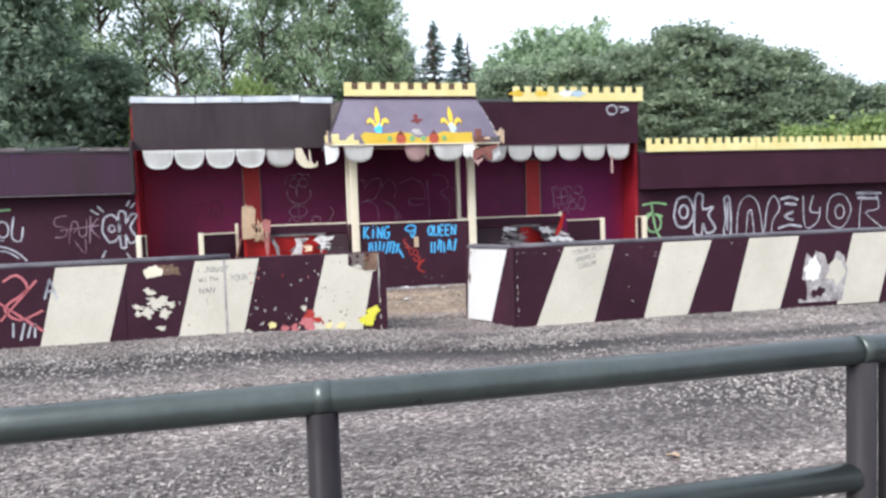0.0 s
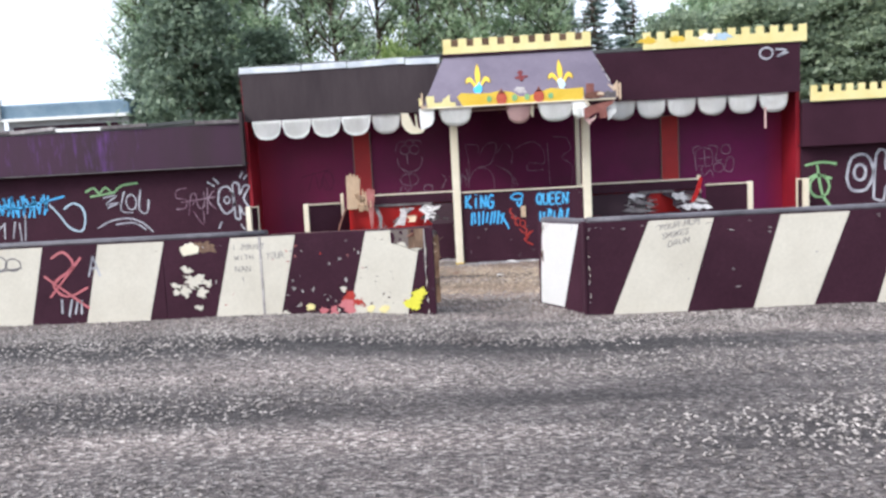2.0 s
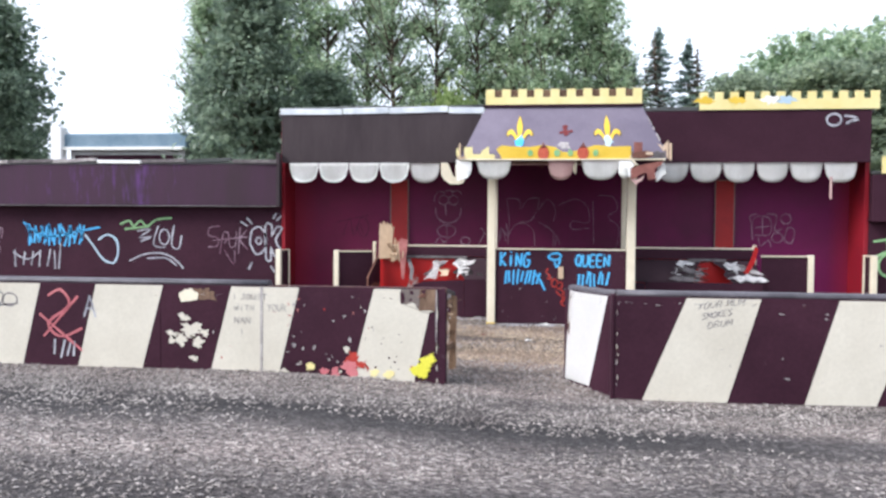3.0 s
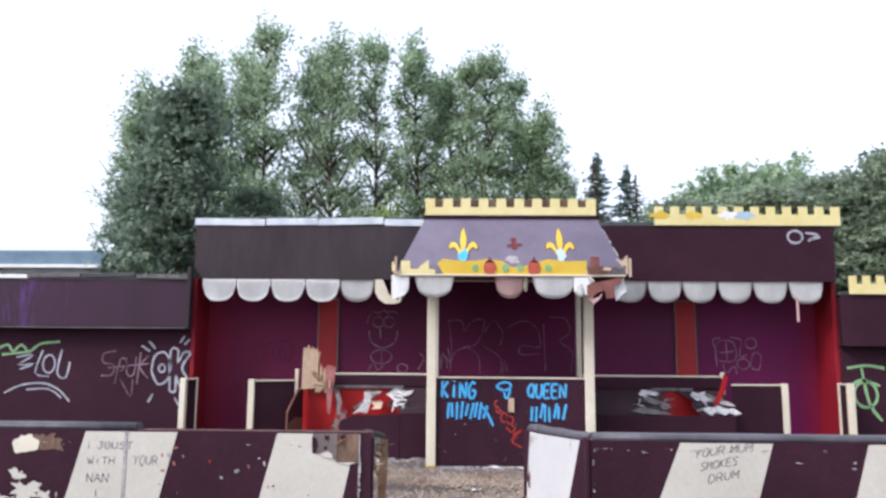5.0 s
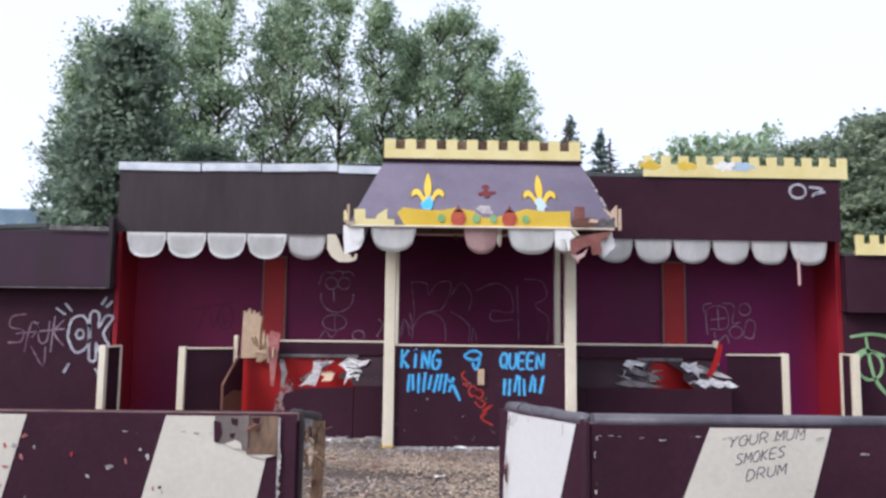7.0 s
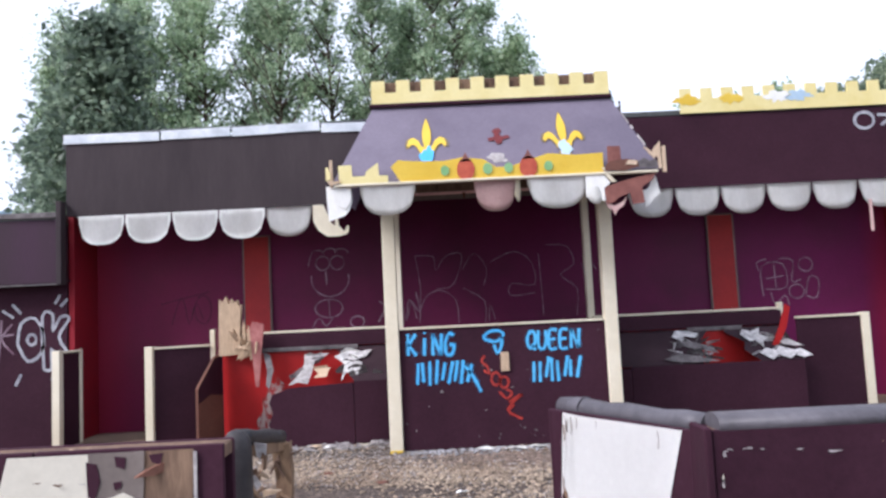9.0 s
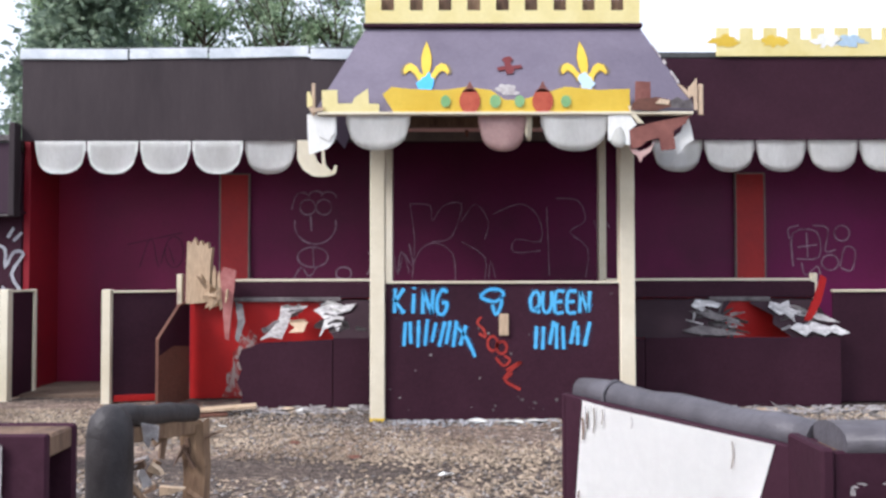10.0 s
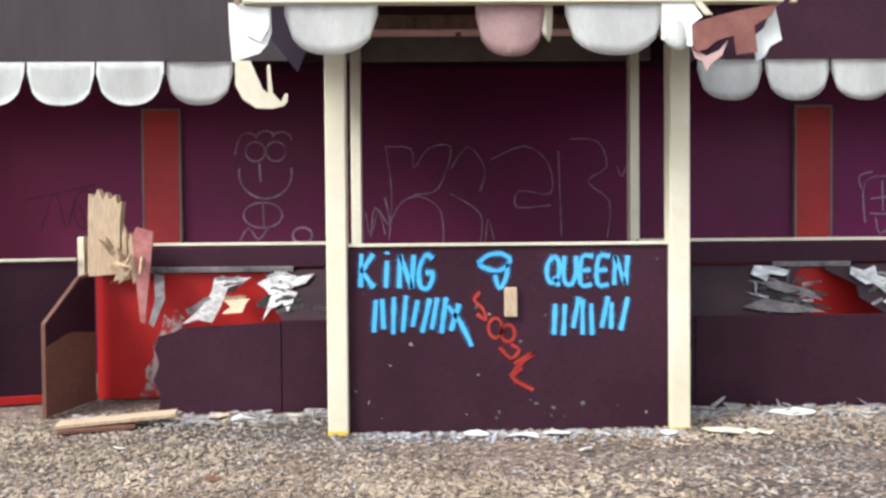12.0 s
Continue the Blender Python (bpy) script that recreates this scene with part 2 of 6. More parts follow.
def foliage(name, c1, c2, c3):
    m = bpy.data.materials.new(name)
    m.use_nodes = True
    nt = m.node_tree
    bsdf = nt.nodes["Principled BSDF"]
    geo = nt.nodes.new("ShaderNodeNewGeometry")
    tone = noise_tex(nt, geo.outputs["Position"], 0.35, 4, 0.6)
    base = ramp(nt, geo.outputs["Random Per Island"], [(0.0, c1), (0.5, c2), (1.0, c3)])
    grey = ramp(nt, tone, [(0.3, (0.7, 0.72, 0.7)), (0.7, (1.3, 1.28, 1.15))])
    nt.links.new(blend(nt, 1.0, base, grey, "MULTIPLY"), bsdf.inputs["Base Color"])
    bsdf.inputs["Roughness"].default_value = 0.38
    t = nt.nodes.new("ShaderNodeBsdfTranslucent")
    nt.links.new(base, t.inputs["Color"])
    mix = nt.nodes.new("ShaderNodeMixShader")
    mix.inputs["Fac"].default_value = 0.56
    nt.links.new(bsdf.outputs["BSDF"], mix.inputs[1])
    nt.links.new(t.outputs["BSDF"], mix.inputs[2])
    nt.links.new(mix.outputs["Shader"], nt.nodes["Material Output"].inputs["Surface"])
    return m


LEAF_POPLAR = foliage("poplar_leaves", (0.20, 0.29, 0.19), (0.36, 0.47, 0.31), (0.54, 0.64, 0.45))
LEAF_DARK = foliage("dark_conifer_needles", (0.11, 0.155, 0.12), (0.195, 0.26, 0.19), (0.33, 0.41, 0.30))
LEAF_MID = foliage("cypress_sprays", (0.15, 0.20, 0.145), (0.26, 0.32, 0.225), (0.42, 0.49, 0.34))
LEAF_SPRUCE = foliage("blue_green_needles", (0.16, 0.23, 0.21), (0.28, 0.37, 0.34), (0.42, 0.51, 0.47))
LEAF_LIGHT = foliage("bright_leaves", (0.16, 0.24, 0.08), (0.26, 0.35, 0.13), (0.38, 0.46, 0.2))

TRACK_Y, STAND_TRACK_Y = 8.0, 13.4
GROUND = bpy.data.materials.new("bark_chip_ground")
GROUND.use_nodes = True
gt = GROUND.node_tree
g_pos = gt.nodes.new("ShaderNodeNewGeometry").outputs["Position"]
g_vor = gt.nodes.new("ShaderNodeTexVoronoi")
g_vor.inputs["Scale"].default_value = 38
gt.links.new(stretched(gt, g_pos, (1, 1.5, 1)), g_vor.inputs["Vector"])
g_sep = gt.nodes.new("ShaderNodeSeparateColor")
gt.links.new(g_vor.outputs["Color"], g_sep.inputs["Color"])
chip = ramp(gt, g_sep.outputs["Red"], [(0.0, (0.028, 0.023, 0.023)), (0.4, (0.085, 0.071, 0.068)), (0.8, (0.165, 0.142, 0.134)), (1.0, (0.32, 0.295, 0.275))])
patch = noise_tex(gt, stretched(gt, g_pos, (0.14, 0.85, 1)), 0.8, 6, 0.55)
soil = ramp(gt, patch, [(0.40, (0.33, 0.32, 0.33)), (0.5, (0.92, 0.91, 0.90)), (0.61, (1.85, 1.8, 1.73))])
g_col = blend(gt, 1.0, chip, soil, "MULTIPLY")
# trodden, damp tracks of bare soil run along the barrier and before the stand
g_axis = gt.nodes.new("ShaderNodeSeparateXYZ")
gt.links.new(g_pos, g_axis.inputs["Vector"])
g_wob = gt.nodes.new("ShaderNodeMath")
g_wob.operation = "MULTIPLY_ADD"
gt.links.new(noise_tex(gt, stretched(gt, g_pos, (0.5, 1, 1)), 0.9, 5, 0.6), g_wob.inputs[0])
g_wob.inputs[1].default_value = 1.3
gt.links.new(g_axis.outputs["Y"], g_wob.inputs[2])
g_off = gt.nodes.new("ShaderNodeMath")
g_off.operation = "SUBTRACT"
gt.links.new(g_wob.outputs["Value"], g_off.inputs[0])
g_off.inputs[1].default_value = TRACK_Y + 0.65
g_abs = gt.nodes.new("ShaderNodeMath")
g_abs.operation = "ABSOLUTE"
gt.links.new(g_off.outputs["Value"], g_abs.inputs[0])
g_off2 = gt.nodes.new("ShaderNodeMath")
g_off2.operation = "SUBTRACT"
gt.links.new(g_wob.outputs["Value"], g_off2.inputs[0])
g_off2.inputs[1].default_value = STAND_TRACK_Y + 0.65
g_abs2 = gt.nodes.new("ShaderNodeMath")
g_abs2.operation = "ABSOLUTE"
gt.links.new(g_off2.outputs["Value"], g_abs2.inputs[0])
g_min = gt.nodes.new("ShaderNodeMath")
g_min.operation = "MINIMUM"
gt.links.new(g_abs.outputs["Value"], g_min.inputs[0])
gt.links.new(g_abs2.outputs["Value"], g_min.inputs[1])
g_track = ramp(gt, g_min.outputs["Value"], [(0.12, (0.42, 0.43, 0.45)), (0.42, (1, 1, 1))])
g_col = blend(gt, 1.0, g_col, g_track, "MULTIPLY")
# straw and brown soil lie between the barrier and the stand
g_straw = gt.nodes.new("ShaderNodeMapRange")
g_straw.inputs["From Min"].default_value = 9.8
g_straw.inputs["From Max"].default_value = 12.0
gt.links.new(g_wob.outputs["Value"], g_straw.inputs["Value"])
g_col = blend(gt, 1.0, g_col, ramp(gt, g_straw.outputs["Result"], [(0.0, (1, 1, 1)), (1.0, (1.18, 1.0, 0.84))]), "MULTIPLY")
gt.links.new(g_col, gt.nodes["Principled BSDF"].inputs["Base Color"])
gt.nodes["Principled BSDF"].inputs["Roughness"].default_value = 0.9
g_bump = gt.nodes.new("ShaderNodeBump")
g_bump.inputs["Strength"].default_value = 0.8
g_bump.inputs["Distance"].default_value = 0.02
gt.links.new(g_vor.outputs["Distance"], g_bump.inputs["Height"])
gt.links.new(g_bump.outputs["Normal"], gt.nodes["Principled BSDF"].inputs["Normal"])
CHIPS = surface("loose_bark_chips", (0.11, 0.094, 0.088), (0.33, 0.30, 0.275), 0.85, big=0.8, fine=60, bump=0.3, island=0.65, grit=0.25)


# ---- builders ----
def link_mesh(name, bm, material):
    me = bpy.data.meshes.new(name)
    bmesh.ops.recalc_face_normals(bm, faces=bm.faces)
    bm.to_mesh(me)
    bm.free()
    me.materials.append(material)
    return new(name, me)


def thing(name, at, label, category, group=""):
    ob = new(name)
    ob.empty_display_size = 0.2
    ob.location = at
    return tagged(ob, label, category, group)


def part(name, bm, material, parent, label=""):
    """Links bm, built in the place's own metres, as one mesh under a thing or a part."""
    ob = link_mesh(name, bm, material)
    ob.parent = parent
    if parent.type == "EMPTY":
        ob.location = -parent.location
    return tagged(ob, label)


def setting(name, bm, material, label, category):
    return tagged(link_mesh(name, bm, material), label, category, kind="structure")


def single(name, bm, material, label, category, group="", kind=""):
    return tagged(link_mesh(name, bm, material), label, category, group, kind)


def add_box(bm, x0, x1, y0, y1, z0, z1, bevel=0.006):
    r = bmesh.ops.create_cube(bm, size=1)
    bmesh.ops.scale(bm, vec=(x1 - x0, y1 - y0, z1 - z0), verts=r["verts"])
    bmesh.ops.translate(bm, vec=((x0 + x1) / 2, (y0 + y1) / 2, (z0 + z1) / 2), verts=r["verts"])
    if bevel:
        edges = list({e for v in r["verts"] for e in v.link_edges})
        bmesh.ops.bevel(bm, geom=edges, offset=bevel, segments=1, affect="EDGES")
    return bm


def box(x0, x1, y0, y1, z0, z1, bevel=0.006):
    return add_box(bmesh.new(), x0, x1, y0, y1, z0, z1, bevel)


def add_board(bm, a, b, width, thick, up=(0, 0, 1), bevel=0.004):
    """A board from a to b, its width along up and its thickness across."""
    a, b, up = Vector(a), Vector(b), Vector(up)
    d = (b - a).normalized()
    side = d.cross(up).normalized()
    up = side.cross(d)
    r = bmesh.ops.create_cube(bm, size=1)
    m = Matrix((d, side, up)).transposed().to_4x4()
    m = Matrix.Translation((a + b) / 2) @ m @ Matrix.Diagonal(((b - a).length, thick, width, 1))
    bmesh.ops.transform(bm, matrix=m, verts=r["verts"])
    if bevel:
        bmesh.ops.bevel(bm, geom=list({e for v in r["verts"] for e in v.link_edges}), offset=bevel, segments=1, affect="EDGES")
    return bm


def add_prism(bm, poly, y0, y1, yfun=None):
    """A flat outline of (x, z) corners, as thick as y0 to y1; yfun(z) leans it."""
    lean = yfun or (lambda z: 0.0)
    front = [bm.verts.new((x, y0 + lean(z), z)) for x, z in poly]
    back = [bm.verts.new((x, y1 + lean(z), z)) for x, z in poly]
    bm.faces.new(front)
    bm.faces.new(back[::-1])
    n = len(poly)
    for i in range(n):
        bm.faces.new((front[i], front[(i + 1) % n], back[(i + 1) % n], back[i]))
    return bm


def prism(poly, y0, y1, yfun=None):
    return add_prism(bmesh.new(), poly, y0, y1, yfun)


def add_tube(bm, pts, r, seg=12, cap=True):
    pts = [Vector(p) for p in pts]
    radii = r if isinstance(r, (list, tuple)) else [r] * len(pts)
    rings = []
    for i, p in enumerate(pts):
        d = (pts[min(i + 1, len(pts) - 1)] - pts[max(i - 1, 0)]).normalized()
        u = d.orthogonal() if abs(d.z) > 0.95 else d.cross(Vector((0, 0, 1))).normalized()
        u.normalize()
        v = d.cross(u)
        rings.append([bm.verts.new(p + radii[i] * (math.cos(a) * u + math.sin(a) * v)) for a in [2 * math.pi * k / seg for k in range(seg)]])
    for a, b in zip(rings, rings[1:]):
        for k in range(seg):
            f = bm.faces.new((a[k], a[(k + 1) % seg], b[(k + 1) % seg], b[k]))
            f.smooth = True
    if cap:
        bm.faces.new(rings[0][::-1])
        bm.faces.new(rings[-1])
    return bm


def tube(pts, r, seg=12):
    return add_tube(bmesh.new(), pts, r, seg)


def add_ribbon(bm, pts, width, place):
    """A brushed or sprayed line through (u, v) points; place(u, v) gives its spot on the wall."""
    if len(pts) < 2:
        return bm
    fine = []
    for i in range(len(pts) - 1):
        p0, p1, p2, p3 = (Vector(pts[max(0, min(len(pts) - 1, k))]) for k in (i - 1, i, i + 1, i + 2))
        for s in (0.0, 0.34, 0.67):
            fine.append(0.5 * (2 * p1 + (p2 - p0) * s + (2 * p0 - 5 * p1 + 4 * p2 - p3) * s * s + (3 * p1 - p0 - 3 * p2 + p3) * s ** 3))
    fine.append(Vector(pts[-1]))
    left, right = [], []
    for i, p in enumerate(fine):
        d = fine[min(i + 1, len(fine) - 1)] - fine[max(i - 1, 0)]
        d = d.normalized() if d.length else Vector((1, 0))
        n = Vector((-d.y, d.x)) * width * 0.5 * (0.8 + 0.35 * noise.noise((p.x * 9, p.y * 9, i)))
        left.append(bm.verts.new(place(*(p + n))))
        right.append(bm.verts.new(place(*(p - n))))
    for i in range(len(fine) - 1):
        bm.faces.new((left[i], left[i + 1], right[i + 1], right[i]))
    return bm


def sprayed(name, lines, width, place, material, parent, label=""):
    for pts in lines:
        part(name, add_ribbon(bmesh.new(), pts, width, place), material, parent, label)


def ring(cx, cy, rx, ry, n=10, a0=0.0, a1=2 * math.pi):
    return [(cx + rx * math.cos(a0 + (a1 - a0) * i / n), cy + ry * math.sin(a0 + (a1 - a0) * i / n)) for i in range(n + 1)]


LETTERS = {
    "K": [[(0.1, 1), (0.08, 0)], [(0.85, 1), (0.12, 0.48)], [(0.12, 0.5), (0.9, 0)]],
    "I": [[(0.5, 0.8), (0.45, 0)], [(0.5, 1.0), (0.52, 1.08)]],
    "N": [[(0.08, 0), (0.1, 1)], [(0.1, 1), (0.85, 0)], [(0.85, 0), (0.95, 1)]],
    "G": [[(0.95, 0.9), (0.5, 1), (0.1, 0.6), (0.15, 0.1), (0.6, 0), (0.9, 0.25), (0.9, 0.48), (0.5, 0.46)]],
    "Q": [[(0.5, 1), (0.1, 0.7), (0.15, 0.25), (0.55, 0.08), (0.92, 0.4), (0.85, 0.85), (0.5, 1)], [(0.55, 0.3), (0.95, -0.02)]],
    "U": [[(0.08, 1), (0.1, 0.25), (0.45, 0), (0.85, 0.25), (0.9, 1)]],
    "E": [[(0.9, 0.98), (0.12, 0.95), (0.1, 0.04), (0.88, 0.02)], [(0.12, 0.5), (0.75, 0.52)]],
    "Y": [[(0.05, 1), (0.5, 0.5)], [(0.95, 1), (0.5, 0.5), (0.35, 0)]],
    "O": [[(0.5, 1), (0.08, 0.6), (0.2, 0.08), (0.7, 0.03), (0.95, 0.5), (0.75, 0.95), (0.5, 1)]],
    "R": [[(0.1, 0), (0.1, 1), (0.7, 0.95), (0.85, 0.7), (0.6, 0.5), (0.12, 0.48)], [(0.4, 0.48), (0.92, 0)]],
    "M": [[(0.05, 0), (0.12, 1)], [(0.12, 1), (0.5, 0.35)], [(0.5, 0.35), (0.9, 1)], [(0.9, 1), (0.95, 0)]],
    "S": [[(0.9, 0.9), (0.5, 1), (0.12, 0.78), (0.5, 0.52), (0.88, 0.25), (0.5, 0), (0.08, 0.12)]],
    "D": [[(0.12, 1), (0.1, 0), (0.65, 0.08), (0.92, 0.5), (0.6, 0.95), (0.12, 1)]],
    "J": [[(0.8, 1), (0.75, 0.25), (0.4, 0), (0.1, 0.2)], [(0.4, 1), (1, 1)]],
    "T": [[(0.5, 1), (0.48, 0)], [(0.02, 0.98), (0.98, 1)]],
    "W": [[(0, 1), (0.25, 0)], [(0.25, 0), (0.5, 0.7)], [(0.5, 0.7), (0.75, 0)], [(0.75, 0), (1, 1)]],
    "H": [[(0.1, 1), (0.1, 0)], [(0.9, 1), (0.88, 0)], [(0.1, 0.5), (0.9, 0.5)]],
    "A": [[(0.02, 0), (0.5, 1)], [(0.5, 1), (0.98, 0)], [(0.2, 0.4), (0.8, 0.4)]],
    "&": [[(0.9, 0.55), (0.55, 0.75), (0.2, 0.6), (0.45, 0.35)], [(0.3, 1), (0.8, 0.95), (0.85, 0.75)], [(0.1, 0.8), (0.5, 0.1), (0.6, 0)]],
    "!": [[(0.5, 1), (0.5, 0.35)], [(0.5, 0.1), (0.5, 0.02)]],
}


def word(text, x, z, w, h, gap=0.12, slant=0.0, tilt=0.0):
    """Lines of a word whose letters are w wide and h high, from (x, z) at its lower left."""
    lines = []
    for i, ch in enumerate(text):
        for s in LETTERS.get(ch, []):
            pts = []
            for u, v in s:
                px = x + i * w * (1 + gap) + u * w + slant * v * h
                pts.append((px, z + v * h + tilt * (px - x)))
            if len(pts) == 2:
                pts = [pts[0], tuple((Vector(pts[0]) + Vector(pts[1])) / 2), pts[1]]
            lines.append(pts)
    return lines


def bars(x, z, w, h, n, slant=0.0, seed=1):
    """Plain bars, leaning this way and that, in the place of a name."""
    rnd = random.Random(seed)
    lines = []
    for i in range(n):
        px = x + w * (i + 0.3) / n
        lo, hi = z + h * rnd.uniform(-0.12, 0.15), z + h * rnd.uniform(0.8, 1.08)
        lean = (slant + rnd.uniform(-0.18, 0.18)) * h
        lines.append([(px, lo), (px + lean * 0.5, (lo + hi) / 2), (px + lean, hi)])
    return lines


def on_wall(y):
    return lambda u, v: (u, y, v)


def crenels(x0, x1, z0, z1, z2, n):
    """Outline of a board with n merlons between x0 and x1: base z0 to z1, merlons to z2."""
    poly = [(x0, z0), (x1, z0)]
    step = (x1 - x0) / (n - 0.45)
    m = step * 0.55
    for i in range(n - 1, -1, -1):
        a = x0 + i * step
        b = min(a + m, x1)
        poly += [(b, z1), (b, z2), (a, z2), (a, z1)] if 0 < i < n - 1 else ([(b, z2), (a, z2), (a, z1)] if i == n - 1 else [(b, z1), (b, z2), (a, z2)])
    return poly


def scallop(x0, w, z, h, y, droop=0.0, seed=0, bulge=0.022):
    """A cloth-like tab with a round lower edge."""
    rnd = random.Random(seed)
    bm = bmesh.new()
    nu, nv = 12, 5
    k1, k2 = rnd.uniform(0, 6), rnd.uniform(0.6, 1.4)
    grid = []
    for i in range(nu + 1):
        u = i / nu
        c = abs(2 * u - 1)
        depth = h * (0.26 + 0.74 * math.sqrt(max(0.0, 1 - c ** 2.5)))
        col = []
        for j in range(nv + 1):
            v = j / nv
            yy = y - bulge * math.sin(math.pi * u) * v * k2 - 0.012 * math.sin(7 * u + k1) * v
            col.append(bm.verts.new((x0 + w * (0.015 + 0.97 * u), yy, z - depth * v - droop * u * v)))
        grid.append(col)
    for i in range(nu):
        for j in range(nv):
            f = bm.faces.new((grid[i][j], grid[i + 1][j], grid[i + 1][j + 1], grid[i][j + 1]))
            f.smooth = True
    bmesh.ops.solidify(bm, geom=bm.faces[:], thickness=0.006)
    bm.normal_update()
    for f in bm.faces:
        f.smooth = abs(f.normal.y) > 0.6
    return bm


def blob(cx, cz, r, seed, n=26, rough=0.45, sx=1.0, sz=1.0, jag=0.15):
    """An uneven rounded outline with a few spatters."""
    rnd = random.Random(seed)
    waves = [(k, rnd.uniform(0, 6.28), rough * rnd.uniform(0.3, 0.9) / k ** 0.7) for k in (2, 3, 5, 7)]
    pts = []
    for i in range(n):
        a = 2 * math.pi * i / n
        q = max(0.25, 0.8 + sum(m * math.sin(k * a + f) for k, f, m in waves) * 0.55 + (rnd.uniform(0.1, 0.5) * rough if rnd.random() < 0.2 else 0) + jag * rnd.uniform(-0.5, 0.5))
        pts.append((cx + sx * r * q * math.cos(a), cz + sz * r * q * math.sin(a)))
    return pts


def fan(poly, y, yfun=None):
    """A thin patch of paint with a star-shaped outline, laid on a wall."""
    bm = bmesh.new()
    lean = yfun or (lambda z: 0.0)
    cx, cz = sum(p[0] for p in poly) / len(poly), sum(p[1] for p in poly) / len(poly)
    c = bm.verts.new((cx, y + lean(cz), cz))
    vs = [bm.verts.new((x, y + lean(z), z)) for x, z in poly]
    for i in range(len(vs)):
        bm.faces.new((c, vs[i], vs[(i + 1) % len(vs)]))
    return bm


def shards(seed, n, x0, x1, z0, z1, y0, y1, length, width, spread=0.8, flat=0.5):
    """Torn splinters, pointing every way, in one mesh."""
    rnd = random.Random(seed)
    bm = bmesh.new()
    for _ in range(n):
        a = Vector((rnd.uniform(x0, x1), rnd.uniform(y0, y1), rnd.uniform(z0, z1)))
        d = Vector((rnd.uniform(-1, 1), rnd.uniform(-flat, flat * 0.3), rnd.uniform(-spread, spread)))
        d = d.normalized() * length * rnd.uniform(0.5, 1.2)
        up = Vector((rnd.uniform(-0.4, 0.4), rnd.uniform(-0.6, 0.2), 1))
        side = d.cross(up).normalized()
        w = d.cross(side).normalized() * width * rnd.uniform(0.5, 1.3)
        t = side * 0.008
        c = [a - w, a + w, a + d * 0.6 + w * rnd.uniform(0.3, 1), a + d + w * rnd.uniform(-0.6, 0.4), a + d * 0.7 - w * rnd.uniform(0.2, 1)]
        f = [bm.verts.new(p + t) for p in c]
        g = [bm.verts.new(p - t) for p in c]
        bm.faces.new(f)
        bm.faces.new(g[::-1])
        for i in range(5):
            bm.faces.new((f[i], f[(i + 1) % 5], g[(i + 1) % 5], g[i]))
    return bm


def flaps(name, seed, n, x0, x1, z0, z1, yfun, length, width, material, parent, label=""):
    """Torn flaps of laminate that lie along a sloping board, curled a little off it."""
    rnd = random.Random(seed)
    for _ in range(n):
        x, z = rnd.uniform(x0, x1), rnd.uniform(z0, z1)
        ang = rnd.gauss(0, 0.35) + (math.pi if rnd.random() < 0.5 else 0)
        ln, w = length * rnd.uniform(0.6, 1.3), width * rnd.uniform(0.6, 1.5)
        curl = rnd.uniform(0.01, 0.07)
        bm = bmesh.new()
        rows = []
        for i in range(5):
            u = i / 4
            cx, cz = x + math.cos(ang) * ln * u, z + math.sin(ang) * ln * u
            hw = w * (1 - 0.6 * u ** 2.2) * rnd.uniform(0.55, 1.35)
            px, pz = -math.sin(ang) * hw, math.cos(ang) * hw
            y = yfun(cz) - 0.012 - curl * u * u
            rows.append((bm.verts.new((cx + px, y, cz + pz)), bm.verts.new((cx - px, y + 0.01, cz - pz))))
        for (a, b), (c, d) in zip(rows, rows[1:]):
            bm.faces.new((a, c, d, b))
        bmesh.ops.solidify(bm, geom=bm.faces[:], thickness=0.005)
        part(name, bm, material, parent, label)


def ground_z(x, y):
    """The arena's ground: level by the stand, a little higher along the barrier's western half."""
    k = math.exp(-((y - 9.0) / 3.2) ** 2)
    rise = 0.2 / (1 + math.exp((x - 1.3) * 1.5)) * k
    return rise + 0.012 * noise.noise((x * 0.8, y * 0.8, 0)) + 0.02 * noise.noise((x * 0.25, y * 0.3, 3)) - 0.01

# ---- ground ----
bm = bmesh.new()
xs = [-3000, -400, -80, -30] + [-20 + 0.5 * i for i in range(89)] + [40, 90, 400, 3000]
ys = [-3000, -400, -60, -12] + [-6 + 0.5 * i for i in range(53)] + [26, 40, 90, 400, 3000]
grid = [[bm.verts.new((x, y, ground_z(x, y) if abs(x) < 26 and -7 < y < 21 else -0.01)) for y in ys] for x in xs]
for i in range(len(xs) - 1):
    for j in range(len(ys) - 1):
        f = bm.faces.new((grid[i][j], grid[i + 1][j], grid[i + 1][j + 1], grid[i][j + 1]))
        f.smooth = True
setting("ground", bm, GROUND, "arena ground of greyish brown bark chips", "ground")

# ---- the royal box: a roofed stand with a projecting canopy ----
BOX = thing("spectator_box", (2.78, 16.5, 0), "derelict roofed spectator box, dark maroon and magenta, with canopy", "building")
L, R, YF, YB = -2.80, 8.58, 16.60, 17.43
part("back_wall", box(L - 0.05, R + 0.05, YB, YB + 0.12, -0.05, 3.9), MAGENTA, BOX, "faded magenta back wall with scribbled graffiti")
part("side_wall", box(L - 0.08, L, 16.75, YB - 0.003, -0.05, 3.9), DARKRED, BOX, "red painted side wall")
part("side_wall", box(R, R + 0.08, 16.75, YB - 0.003, -0.05, 3.9), DARKRED, BOX, "red painted side wall")
part("deck", box(L, R, 16.45, YB - 0.004, -0.06, 0.03), DIRT, BOX, "dirty brown floor of the box")
